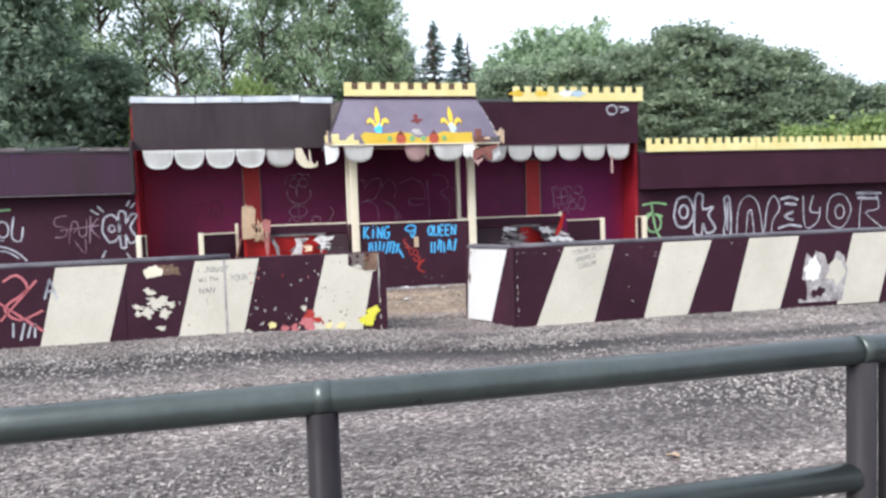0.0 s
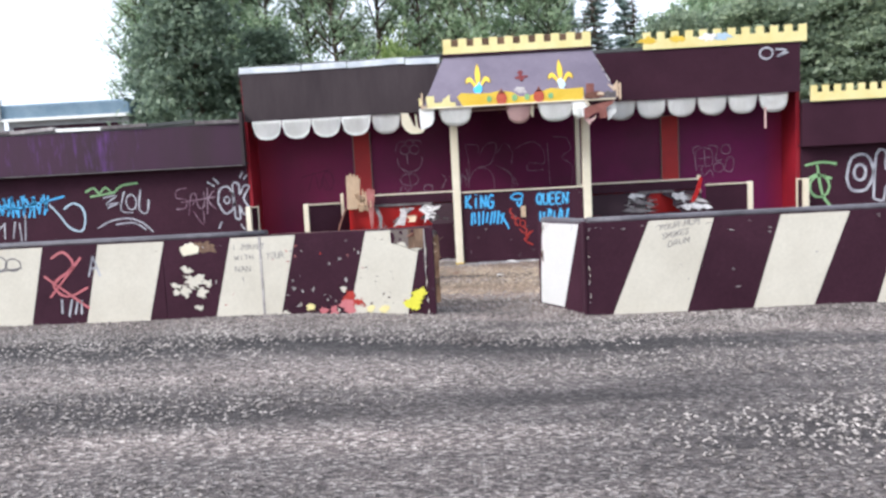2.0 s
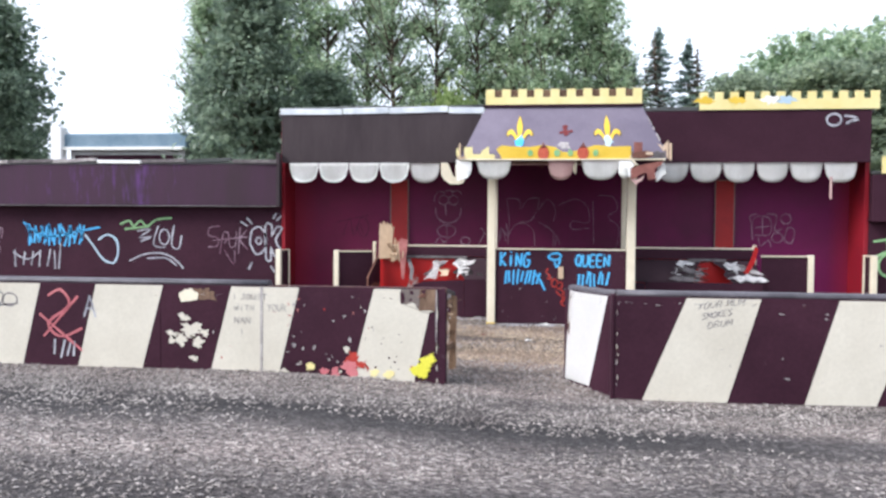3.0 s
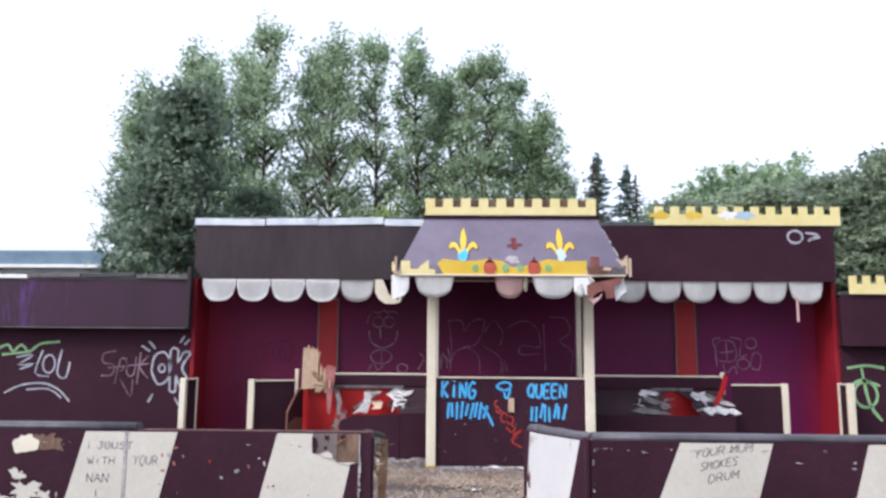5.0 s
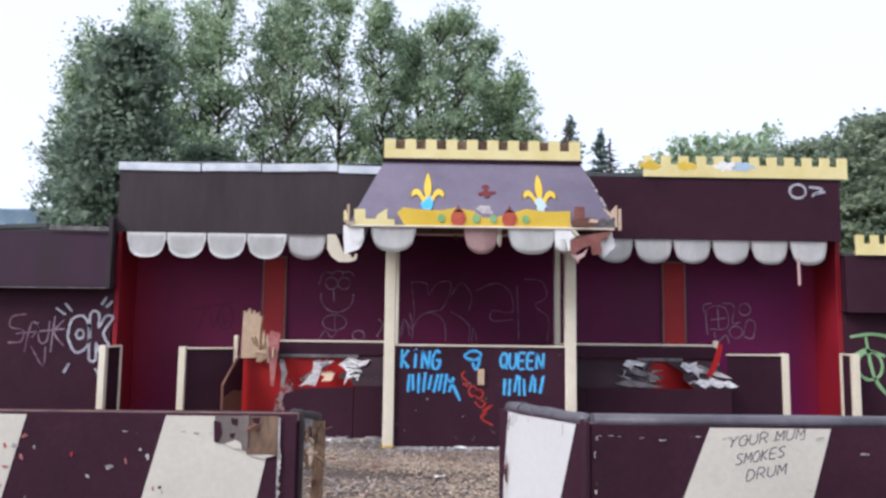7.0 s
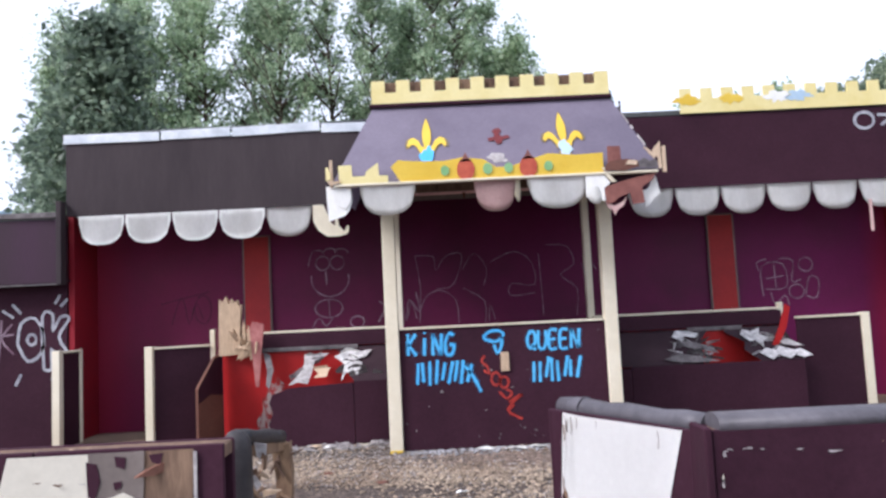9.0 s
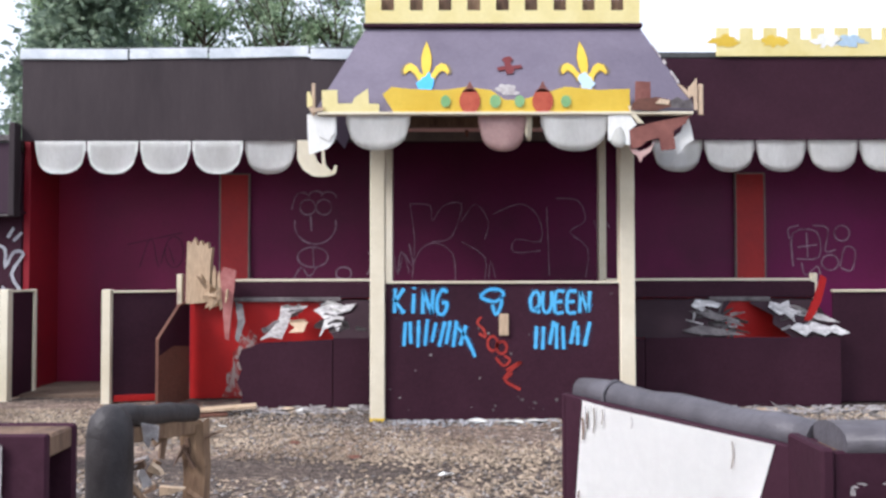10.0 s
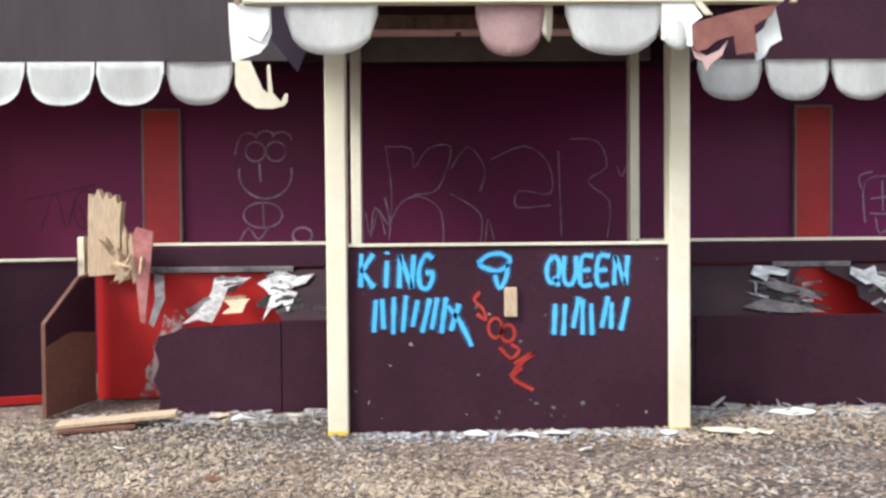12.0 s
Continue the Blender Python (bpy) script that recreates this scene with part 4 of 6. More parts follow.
# ---- consoles with sloping tops beside the middle panel ----
def console(x0, x1, broken):
    ob = thing("counter", ((x0 + x1) / 2, 16.0, 0), "dark maroon sloping counter with a smashed open top", "counter", "counters in the box")
    yf, yb = 15.74, 16.33
    part("back_panel", box(x0, x1, yb, yb + 0.03, 0.0, 1.33), BLACKISH, ob)
    part("red_lining", box(x0 + 0.01, x1 - 0.01, yb - 0.012, yb - 0.003, 0.0, 1.14, 0.002), RED, ob, "red painted inside")
    part("rim", box(x0 - 0.01, x1 + 0.01, yb - 0.03, yb + 0.06, 1.333, 1.36, 0.003), CREAM, ob)
    part("upper_panel", box(x0, x1, yb - 0.05, yb - 0.02, 1.14, 1.32), BLACKISH, ob)
    e = part("end_panel", prism([(0, 0), (0.6, 0), (0.6, 1.12), (0, 0.73)], 0, 0.025), BLACKISH, ob)
    e.data.transform(Matrix(((0, 1, 0, x0 if not broken[0] else x1 - 0.02), (1, 0, 0, yf), (0, 0, 1, 0), (0, 0, 0, 1))))
    slope = lambda z: yf + (yb - yf) * (z - 0.73) / 0.41
    f0, f1 = broken[1], broken[2]
    seam = f0 + 0.68 * (f1 - f0) if broken[0] else f0 + 0.12 * (f1 - f0)
    if broken[0]:
        part("front_board", prism([(f0, 0.0), (f0 + 0.03, 0.14), (f0 - 0.03, 0.27), (f0 + 0.02, 0.4), (f0 - 0.02, 0.52), (f0 + 0.02, 0.62), (f0 + 0.12, 0.645), (f0 + 0.2, 0.685), (f0 + 0.5, 0.70), (seam - 0.001, 0.72), (seam - 0.001, 0.0)], yf, yf + 0.025), BLACKISH, ob, "dark board with a torn end")
    else:
        part("front_board", box(f0, seam - 0.004, yf, yf + 0.025, 0.0, 0.72), BLACKISH, ob)
    part("front_board", box(seam + 0.001, f1, yf + 0.006, yf + 0.03, 0.0, 0.735), BLACKISH, ob)
    h0, h1 = broken[3], broken[4]
    if h0 > x0 + 0.1 and not broken[0]:
        part("sloping_top", prism([(x0, 0.735), (h0, 0.735), (h0 + 0.12, 1.0), (h0 + 0.25, 1.10), (h0 + 0.2, 1.14), (x0, 1.14)], 0, 0.02, slope), WORN_LIT_GREY, ob, "worn sloping board, greyed for light from above")
    part("sloping_top", prism([(h1, 0.735), (x1, 0.735), (x1, 1.14), (h1 - 0.1, 1.14), (h1 - 0.25, 1.08), (h1 - 0.06, 0.95), (h1 - 0.12, 0.86)], 0, 0.02, slope), WORN_LIT_GREY, ob, "worn sloping board, greyed for light from above")
    part("top_batten", box(h0, h1, yb - 0.07, yb - 0.03, 1.10, 1.15), TORNDARK, ob)
    return ob, slope


cl, sl = console(-0.72, 1.47, (True, 0.02, 1.47, -0.7, 1.02))
g = part("gusset", prism([(0, 0), (0.62, 0), (0.62, 1.12), (0.42, 1.08), (0, 0.74)], 0, 0.03), BROWNWOOD, cl, "brown plywood end piece with a burnt top")
g.data.transform(Matrix(((0.18, 1, 0, -0.84), (1, 0, 0, 15.64), (0, 0, 1, 0), (0, 0, 0, 1))))
bm = bmesh.new()
bm.faces.new([bm.verts.new((-0.84 + 0.18 * u + 0.034, 15.64 + u, v)) for u, v in ((0.005, 0.56), (0.3, 0.64), (0.61, 0.6), (0.61, 1.1), (0.42, 1.06), (0.005, 0.735))])
part("burnt_patch", bm, BLACKISH, cl, "burnt dark upper part of the end piece")
part("hanging_flap", prism([(-0.17, 1.10), (-0.08, 1.08), (0.02, 0.9), (0.03, 0.70), (-0.02, 0.73), (-0.06, 0.9)], -0.05, -0.04, sl), TORNDARK, cl, "curled dark strip")
flaps("torn_flap", 11, 3, 0.36, 0.62, 0.80, 1.10, sl, 0.15, 0.05, TORN, cl, "torn grey board flap")
flaps("torn_flap", 12, 3, 0.84, 1.08, 0.96, 1.10, sl, 0.16, 0.05, OFFWHITE, cl, "torn white laminate flap")
flaps("torn_flap", 13, 3, 0.55, 0.68, 0.82, 0.92, sl, 0.15, 0.025, RAWWOOD, cl)
flaps("torn_flap", 14, 7, 0.95, 1.3, 0.80, 0.95, sl, 0.18, 0.04, TORNDARK, cl)
for poly, off, mm, lab in (([(0.36, 1.06), (0.67, 1.06), (0.60, 1.01), (0.505, 0.98), (0.50, 0.86), (0.472, 0.73), (0.35, 0.75), (0.24, 0.72), (0.30, 0.79), (0.345, 0.84), (0.38, 0.95)], -0.04, TORN, "crumpled grey sheet hanging over the hole"),
                           ([(0.743, 1.01), (0.80, 1.05), (0.91, 1.075), (1.06, 1.06), (1.205, 1.085), (1.15, 1.01), (0.985, 0.965), (1.10, 0.94), (1.055, 0.80), (1.0, 0.86), (0.91, 0.82), (0.87, 0.74), (0.885, 0.915), (0.82, 0.97)], -0.05, TORNWHITE, "torn white laminate sheet"),
                           ([(0.505, 0.89), (0.72, 0.90), (0.70, 0.87), (0.69, 0.80), (0.53, 0.79), (0.58, 0.84)], -0.055, RAWWOOD, "split raw plywood")):
    part("hanging_flap", prism(poly, off, off + 0.006, sl), mm, cl, lab)
part("scraped_board", prism([(-0.34, 0.02), (0.06, 0.02), (0.06, 0.70), (-0.02, 0.78), (-0.06, 0.68), (-0.12, 0.74), (-0.15, 0.58), (-0.22, 0.52), (-0.21, 0.36), (-0.29, 0.26), (-0.28, 0.14)], 16.306, 16.314), SCUFFED, cl, "red board scraped to bare wood")
st = thing("splintered_post", (-0.6, 16.3, 1.1), "splintered raw timber sticking up from the smashed counter", "debris")
part("slab", prism([(-0.72, 1.08), (-0.45, 1.10), (-0.44, 1.55), (-0.42, 1.72), (-0.46, 1.70), (-0.47, 1.78), (-0.52, 1.74), (-0.55, 1.80), (-0.58, 1.73), (-0.62, 1.83), (-0.66, 1.75), (-0.70, 1.79), (-0.71, 1.5)], 16.18, 16.27), RAWWOOD, st, "split timber slab with a jagged top")
for i, (px, h, l) in enumerate(((-0.40, 1.42, 0.03), (-0.36, 1.52, -0.02), (-0.32, 1.36, 0.05), (-0.28, 1.46, -0.04), (-0.45, 1.3, 0.06), (-0.24, 1.40, 0.02))):
    part("splinter", prism([(px - 0.025, 1.02 + 0.03 * (i % 3)), (px + 0.025, 1.06), (px + 0.02 + l, h - 0.08), (px + l, h), (px - 0.02 + l, h - 0.1)], 16.10 + 0.02 * (i % 3), 16.13 + 0.02 * (i % 3)), RAWWOOD, st)
for i in range(9):
    part("splinter", shards(300 + i, 1, -0.5, -0.2, 1.12, 1.35, 16.04, 16.1, 0.2, 0.02, 1.2), RAWWOOD, st)
part("red_splinter", prism([(-0.24, 0.7), (-0.2, 0.68), (-0.12, 1.46), (-0.26, 1.5), (-0.3, 1.42)], 16.08, 16.1), DULLPINK, st, "split board with faded red paint")
part("stub", box(-0.86, -0.80, 16.3, 16.37, 0.0, 1.42), CREAM, st)

cr, sr = console(4.06, 6.44, (False, 4.06, 6.44, 5.22, 5.92))
flaps("torn_flap", 31, 16, 4.98, 5.42, 0.78, 1.0, sr, 0.19, 0.026, TORNDARK, cr, "torn grey board flap")
flaps("torn_flap", 32, 7, 5.0, 5.4, 0.82, 1.02, sr, 0.17, 0.014, TORNWHITE, cr, "torn white laminate strip")
for poly, off, mm, lab in (([(4.98, 1.05), (5.06, 1.12), (5.22, 1.11), (5.34, 1.07), (5.26, 1.03), (5.14, 1.05), (5.08, 0.99)], -0.05, TORNWHITE, "torn white laminate sheet"),
                           ([(5.84, 1.04), (5.90, 1.10), (5.99, 1.07), (6.12, 1.11), (6.07, 1.03), (6.18, 0.99), (6.07, 0.96), (6.03, 0.88), (5.98, 0.97), (5.91, 0.96)], -0.05, TORNWHITE, "torn white laminate sheet"),
                           ([(5.93, 0.83), (6.04, 0.88), (6.14, 0.85), (6.22, 0.89), (6.36, 0.84), (6.44, 0.86), (6.54, 0.78), (6.42, 0.76), (6.34, 0.79), (6.25, 0.755), (6.14, 0.80), (6.04, 0.75)], -0.07, TORNWHITE, "torn white laminate sheet"),
                           ([(6.2, 0.99), (6.38, 0.97), (6.52, 0.88), (6.4, 0.89), (6.28, 0.91)], -0.06, TORN, "torn grey sheet"),
                           ([(4.76, 0.80), (4.98, 0.86), (5.2, 0.82), (5.42, 0.76), (5.1, 0.755), (4.9, 0.77)], -0.04, TORNDARK, "torn grey sheet"),
                           ([(5.0, 0.98), (5.16, 1.0), (5.4, 0.92), (5.46, 0.84), (5.3, 0.88), (5.12, 0.92)], -0.04, TORNDARK, "torn grey sheet")):
    part("hanging_flap", prism(poly, off, off + 0.006, sr), mm, cr, lab)
flaps("torn_flap", 33, 9, 5.92, 6.34, 0.80, 1.06, sr, 0.17, 0.025, TORNWHITE, cr, "torn white laminate strip")
flaps("torn_flap", 34, 6, 5.95, 6.4, 0.76, 0.95, sr, 0.18, 0.018, TORNDARK, cr, "torn grey board flap")
part("red_splinter", prism([(6.12, 0.80), (6.22, 0.84), (6.36, 1.12), (6.42, 1.36), (6.36, 1.40), (6.28, 1.15)], 15.98, 16.0), RED, cr, "split red board")
part("stub", box(6.42, 6.48, 16.3, 16.37, 1.0, 1.42), CREAM, cr)


# ---- low panels and posts at both ends of the stand ----
def low_fence(a, b, label):
    ob = thing("low_fence", (a[0], a[1], 0), label, "fence", "low fences of the box")
    d = (Vector(b) - Vector(a)).normalized()
    part("post", box(a[0] - 0.05, a[0] + 0.05, a[1] - 0.05, a[1] + 0.05, -0.03, 1.25, 0.006), CREAM, ob, "cream painted post")
    part("panel", add_board(bmesh.new(), (*(Vector(a) + d * 0.05), 0.61), (*b, 0.61), 1.2, 0.025), BLACKISH, ob)
    part("rail", add_board(bmesh.new(), (*(Vector(a) + d * 0.05), 1.225), (*b, 1.225), 0.025, 0.07), CREAM, ob)
    return ob


lf = low_fence((-1.53, 16.05), (-0.87, 16.3), "dark low panel with cream post and rail")
part("red_foot", add_board(bmesh.new(), (-1.46, 16.06, 0.045), (-0.88, 16.28, 0.03), 0.07, 0.04), RED, lf, "red painted foot of the panel")
low_fence((7.36, 16.05), (6.47, 15.97), "dark low panel with cream post and rail")
e1 = low_fence((-2.76, 16.22), (-2.72, 16.68), "short dark panel between two cream posts")
part("post", box(-2.75, -2.69, 16.69, 16.74, -0.03, 1.24), CREAM, e1)
e2 = low_fence((8.60, 16.36), (8.60, 16.68), "short dark panel between two cream posts")
part("post", box(8.57, 8.63, 16.69, 16.74, -0.03, 1.24), CREAM, e2)

# ---- side wings ----
WL = thing("west_wing", (-6.3, 17, 0), "low dark wing of the stand covered in graffiti", "building")
wlw = part("wall", box(-9.75, L - 0.09, 16.73, 16.85, -0.05, 2.9), BLACKISH, WL, "dark wall with white, blue and grey graffiti")
part("end_wall", box(-9.75, -9.65, 16.855, 19.0, -0.05, 2.9), BLACKISH, WL)
part("roof", box(-9.8, L - 0.09, 16.65, 19.2, 2.96, 3.03), ROOF, WL)
wf = part("fascia", box(-9.75, L - 0.03, 16.50, 16.54, 2.13, 2.97), FASCIA_PURPLE, WL, "dark fascia with purple sprayed drips")
part("fascia_trim", box(-9.75, L - 0.03, 16.49, 16.545, 2.10, 2.122), TORNDARK, wf)
part("soffit", box(-9.75, L - 0.03, 16.55, 16.72, 2.14, 2.17), BLACKISH, WL)
for i in range(7):
    part("flashing", add_board(bmesh.new(), (-9.7 + i * 0.98, 16.52, 3.03), (-8.75 + i * 0.98, 16.50 + 0.02 * (i % 2), 3.02 + 0.025 * (i % 3)), 0.07, 0.10), (TORN, TORNDARK, TORN, OFFWHITE, TORNDARK, ROOF, TORNDARK)[i], WL, "bent roof edging")
part("corner_board", box(L - 0.09, L - 0.02, 16.44, 16.58, 2.1, 3.2), FASCIA, WL)
onw = on_wall(16.725)
sprayed("graffiti", [[(-3.55, 1.35), (-3.5, 1.62), (-3.32, 1.68), (-3.2, 1.45), (-3.25, 1.2), (-3.42, 1.12), (-3.55, 1.35)], ring(-3.36, 1.4, 0.06, 0.07, 8), [(-3.2, 1.0), (-3.22, 1.7), (-3.08, 1.72), (-3.08, 1.5), (-2.98, 1.68), (-2.86, 1.66), (-3.0, 1.42), (-2.88, 1.18), (-3.02, 1.08), (-3.1, 1.28), (-3.1, 1.0), (-3.2, 1.0)], [(-3.5, 1.75), (-3.62, 1.88)], [(-3.6, 1.7), (-3.75, 1.8)], [(-2.98, 1.82), (-2.88, 1.92)], [(-3.05, 1.86), (-2.98, 1.98)], [(-3.5, 0.95), (-3.58, 0.8)], [(-3.1, 0.88), (-3.02, 0.75)]], 0.048, onw, WHITE_SPRAY, wlw, "bold white outlined letters")
sprayed("graffiti", [[(-4.2, 1.7), (-4.42, 1.66), (-4.44, 1.5), (-4.24, 1.45), (-4.26, 1.28), (-4.46, 1.26)], [(-4.2, 1.12), (-4.12, 1.56), (-4.0, 1.5), (-4.1, 1.34)], [(-4.02, 1.58), (-3.98, 1.28), (-3.86, 1.3), (-3.84, 1.6)], [(-3.8, 1.12), (-3.76, 1.68)], [(-3.62, 1.62), (-3.76, 1.42), (-3.6, 1.22)], [(-4.35, 1.4), (-3.6, 1.48)], [(-4.1, 1.2), (-3.9, 0.9), (-3.88, 1.2)]], 0.03, onw, FAINT_SPRAY, wlw, "grey scribbled tag")
sprayed("graffiti", [[(-6.02, 1.58), (-5.72, 1.62), (-5.98, 1.44), (-5.7, 1.46), (-5.95, 1.36)], [(-5.55, 1.7), (-5.66, 1.3), (-5.4, 1.24)], ring(-5.42, 1.46, 0.11, 0.16), [(-5.2, 1.72), (-5.26, 1.3), (-5.1, 1.22), (-5.04, 1.5)], [(-6.2, 0.94), (-5.9, 1.08), (-5.5, 1.12), (-5.2, 1.0), (-5.0, 0.80)], [(-5.8, 1.0), (-5.4, 1.02), (-5.15, 0.86)]], 0.04, onw, WHITE_SPRAY, wlw, "thin white scrawl")
sprayed("graffiti", [[(-6.4, 1.72), (-6.2, 1.80), (-6.1, 1.68), (-5.95, 1.80), (-5.8, 1.68), (-5.6, 1.82), (-5.25, 1.86)], [(-6.3, 1.62), (-5.75, 1.68)]], 0.05, onw, GREEN_SPRAY, wlw)
sprayed("graffiti", bars(-8.5, 1.28, 1.25, 0.42, 11, 0.15, 8) + bars(-8.45, 1.34, 1.3, 0.36, 8, -0.25, 18) + [[(-8.6, 1.75), (-8.1, 1.45), (-7.4, 1.55), (-6.85, 1.66)]], 0.055, onw, BLUE_SPRAY, wlw, "blue sprayed tag")
sprayed("graffiti", [[(-7.2, 1.5), (-7.0, 1.25), (-6.8, 0.98), (-6.55, 0.9), (-6.45, 1.15), (-6.5, 1.4), (-6.7, 1.5), (-6.9, 1.38)]], 0.05, onw, PALEBLUE, wlw, "pale blue loop")
sprayed("graffiti", bars(-8.85, 0.78, 1.1, 0.42, 6, 0.1, 9) + [[(-8.85, 1.1), (-8.5, 0.95), (-8.2, 1.15)], [(-7.75, 1.3), (-7.8, 0.75)]], 0.04, onw, WHITE_SPRAY, wlw)
sprayed("graffiti", [ring(-9.3, 1.55, 0.17, 0.12), [(-9.45, 1.65), (-9.1, 1.62), (-9.12, 1.4)], ring(-9.25, 1.15, 0.1, 0.1), [(-9.4, 1.35), (-9.15, 1.32)]], 0.03, onw, FAINT_SPRAY, wlw)

WR = thing("east_wing", (15, 17, 0), "low dark wing of the stand with yellow crenellations", "building")
wrw = part("wall", box(R + 0.09, 24, 16.73, 16.85, -0.05, 2.75), BLACKISH, WR, "dark wall with large outlined graffiti")
part("roof", box(R + 0.09, 24, 16.65, 19.2, 2.78, 2.84), ROOF, WR)
part("end_wall", box(23.9, 24, 16.855, 19.0, -0.05, 2.75), BLACKISH, WR)
part("fascia", box(R + 0.03, 24, 16.50, 16.54, 1.88, 2.76), BLACKISH, WR, "dark maroon fascia board")
part("soffit", box(R + 0.03, 24, 16.55, 16.72, 1.9, 1.93), BLACKISH, WR)
for i in range(5):
    part("crenellation", prism(crenels(8.75 + 3.0 * i, 11.72 + 3.0 * i, 2.78, 2.96, 3.10, 13), 16.45, 16.48), PALEYELLOW, WR, "yellow crenellated board")
sprayed("graffiti", [[(9.6, 1.2), (9.7, 1.6), (10.0, 1.65), (10.15, 1.3), (10.0, 0.95), (9.7, 0.95), (9.6, 1.2)], [(10.15, 0.75), (10.2, 1.65), (10.4, 1.7), (10.4, 1.35), (10.7, 1.4), (10.55, 1.2), (10.75, 0.85), (10.5, 0.75), (10.4, 1.0), (10.35, 0.7), (10.15, 0.75)], ring(9.87, 1.3, 0.12, 0.16)], 0.07, onw, WHITE_SPRAY, wrw, "bold white outlined letters")
sprayed("graffiti", [[(11.0, 1.6), (11.04, 1.1), (10.98, 0.72), (11.18, 0.72), (11.15, 1.6), (11.0, 1.6)], [(11.1, 1.5), (11.08, 0.8)]], 0.06, onw, WHITE_SPRAY, wrw, "bold white sprayed bar")
sprayed("graffiti", [[(11.35, 0.7), (11.4, 1.3), (11.58, 1.6), (11.8, 1.62), (12.0, 1.35), (12.1, 0.7)], [(11.62, 0.7), (11.68, 1.2), (11.78, 1.25), (11.85, 0.7)], [(12.15, 0.72), (12.25, 1.4), (12.45, 1.62), (12.6, 1.3), (12.4, 1.0), (12.35, 0.7)], [(13.3, 1.6), (13.32, 0.95), (13.45, 0.75), (13.75, 0.95), (13.8, 1.3)], [(13.6, 1.6), (13.5, 1.2), (13.75, 1.15)], [(14.0, 1.0), (14.1, 1.5), (14.5, 1.6), (14.75, 1.2), (14.5, 0.75), (14.15, 0.8), (14.0, 1.0)], ring(14.4, 1.15, 0.14, 0.18), [(15.0, 0.7), (15.1, 1.55), (15.5, 1.6), (15.6, 1.2), (15.2, 1.1), (15.7, 0.7)], [(16.0, 1.6), (16.1, 0.8), (16.6, 0.72)], [(16.8, 0.7), (17.0, 1.55), (17.3, 0.7)]], 0.042, onw, WHITE_SPRAY, wrw, "large thin white outlines")
sprayed("graffiti", [[(12.62, 1.52), (12.9, 1.58), (13.15, 1.5)], [(12.75, 1.42), (13.1, 1.38)], [(13.0, 1.2), (12.75, 1.08), (13.0, 0.98)], [(12.55, 0.78), (12.9, 0.86), (13.25, 0.8)], [(14.9, 1.62), (15.7, 1.6)], [(14.95, 1.5), (15.6, 1.46)]], 0.08, onw, WHITE_SPRAY, wrw, "filled white letter strokes")
sprayed("graffiti", [[(8.75, 1.5), (9.1, 1.55), (9.4, 1.5)], [(8.8, 1.2), (9.0, 1.3), (9.3, 1.2)], [(9.0, 1.5), (9.1, 0.9), (9.3, 0.6)], ring(9.05, 1.05, 0.2, 0.22)], 0.06, onw, GREEN_SPRAY, wrw, "green sprayed tag")


# ---- barrier with slanting stripes ----
BY = 9.476


def barrier(x0, x1, stripes, cap0, cap1, label, z0, z1):
    ob = thing("barrier", ((x0 + x1) / 2, BY, 0), label, "barrier", "arena barriers")
    edges = [x0]
    while edges[-1] < x1 - 2.6:
        edges.append(edges[-1] + 2.44)
    edges.append(x1)
    for a, b in zip(edges, edges[1:]):
        part("board", box(a + 0.002, b - 0.002, BY, BY + 0.02, -0.05, z1, 0.004), BLACKISH, ob, "dark maroon board")
    part("back_board", box(x0, x1, BY + 0.12, BY + 0.14, -0.05, z1), BLACKISH, ob)
    for k in range(int((x1 - x0) / 1.2) + 1):
        sx = min(x0 + 0.02 + 1.2 * k, x1 - 0.06)
        part("stud", box(sx, sx + 0.045, BY + 0.022, BY + 0.118, -0.05, z1 - 0.01), WOOD, ob)
    part("top_rail", box(x0 + 0.003, x1 - 0.003, BY + 0.021, BY + 0.119, z1 - 0.055, z1 - 0.004), WOOD, ob)
    for b0, b1, t0, t1 in stripes:
        part("stripe", prism([(b0, z0), (b1, z0), (t1, z1 - 0.015), (t0, z1 - 0.015)], BY - 0.004, BY - 0.001), STRIPE, ob, "cream painted slanting stripe")
    bm = bmesh.new()
    n = max(2, int((cap1 - cap0) / 0.6))
    add_tube(bm, [(cap0 + (cap1 - cap0) * i / n, BY + 0.07, z1 + 0.015 + 0.006 * noise.noise((i * 1.7, x0, 0))) for i in range(n + 1)], 0.078, 14)
    bmesh.ops.scale(bm, vec=(1, 1, 0.5), space=Matrix.Translation((0, 0, -z1 - 0.015)), verts=bm.verts)
    part("pad", bm, VINYL, ob, "worn black vinyl pad along the top")
    return ob


bl = barrier(-14.0, 1.31, [(-6.9, -6.2, -6.65, -5.95), (-5.55, -4.86, -5.3, -4.57), (-4.11, -3.42, -3.86, -3.19), (-2.77, -2.03, -2.54, -1.77), (-1.25, -0.49, -1.0, -0.255), (0.30, 0.98, 0.55, 1.19), (-8.3, -7.6, -8.05, -7.35), (-9.7, -9.0, -9.45, -8.75)], -14.0, -0.6, "striped maroon and cream wooden barrier, battered, paint splashed", 0.10, 1.10)
br = barrier(3.03, 16.0, [(3.315, 4.148, 3.74, 4.46), (4.89, 5.56, 5.2, 5.956), (6.26, 7.05, 6.56, 7.38), (8.02, 8.75, 8.3, 9.05), (9.6, 10.3, 9.9, 10.6), (11.1, 11.8, 11.4, 12.1), (12.6, 13.3, 12.9, 13.6)], 3.06, 16.0, "striped maroon and cream wooden barrier with vinyl top", 0.0, 1.06)
onf = on_wall(BY - 0.006)
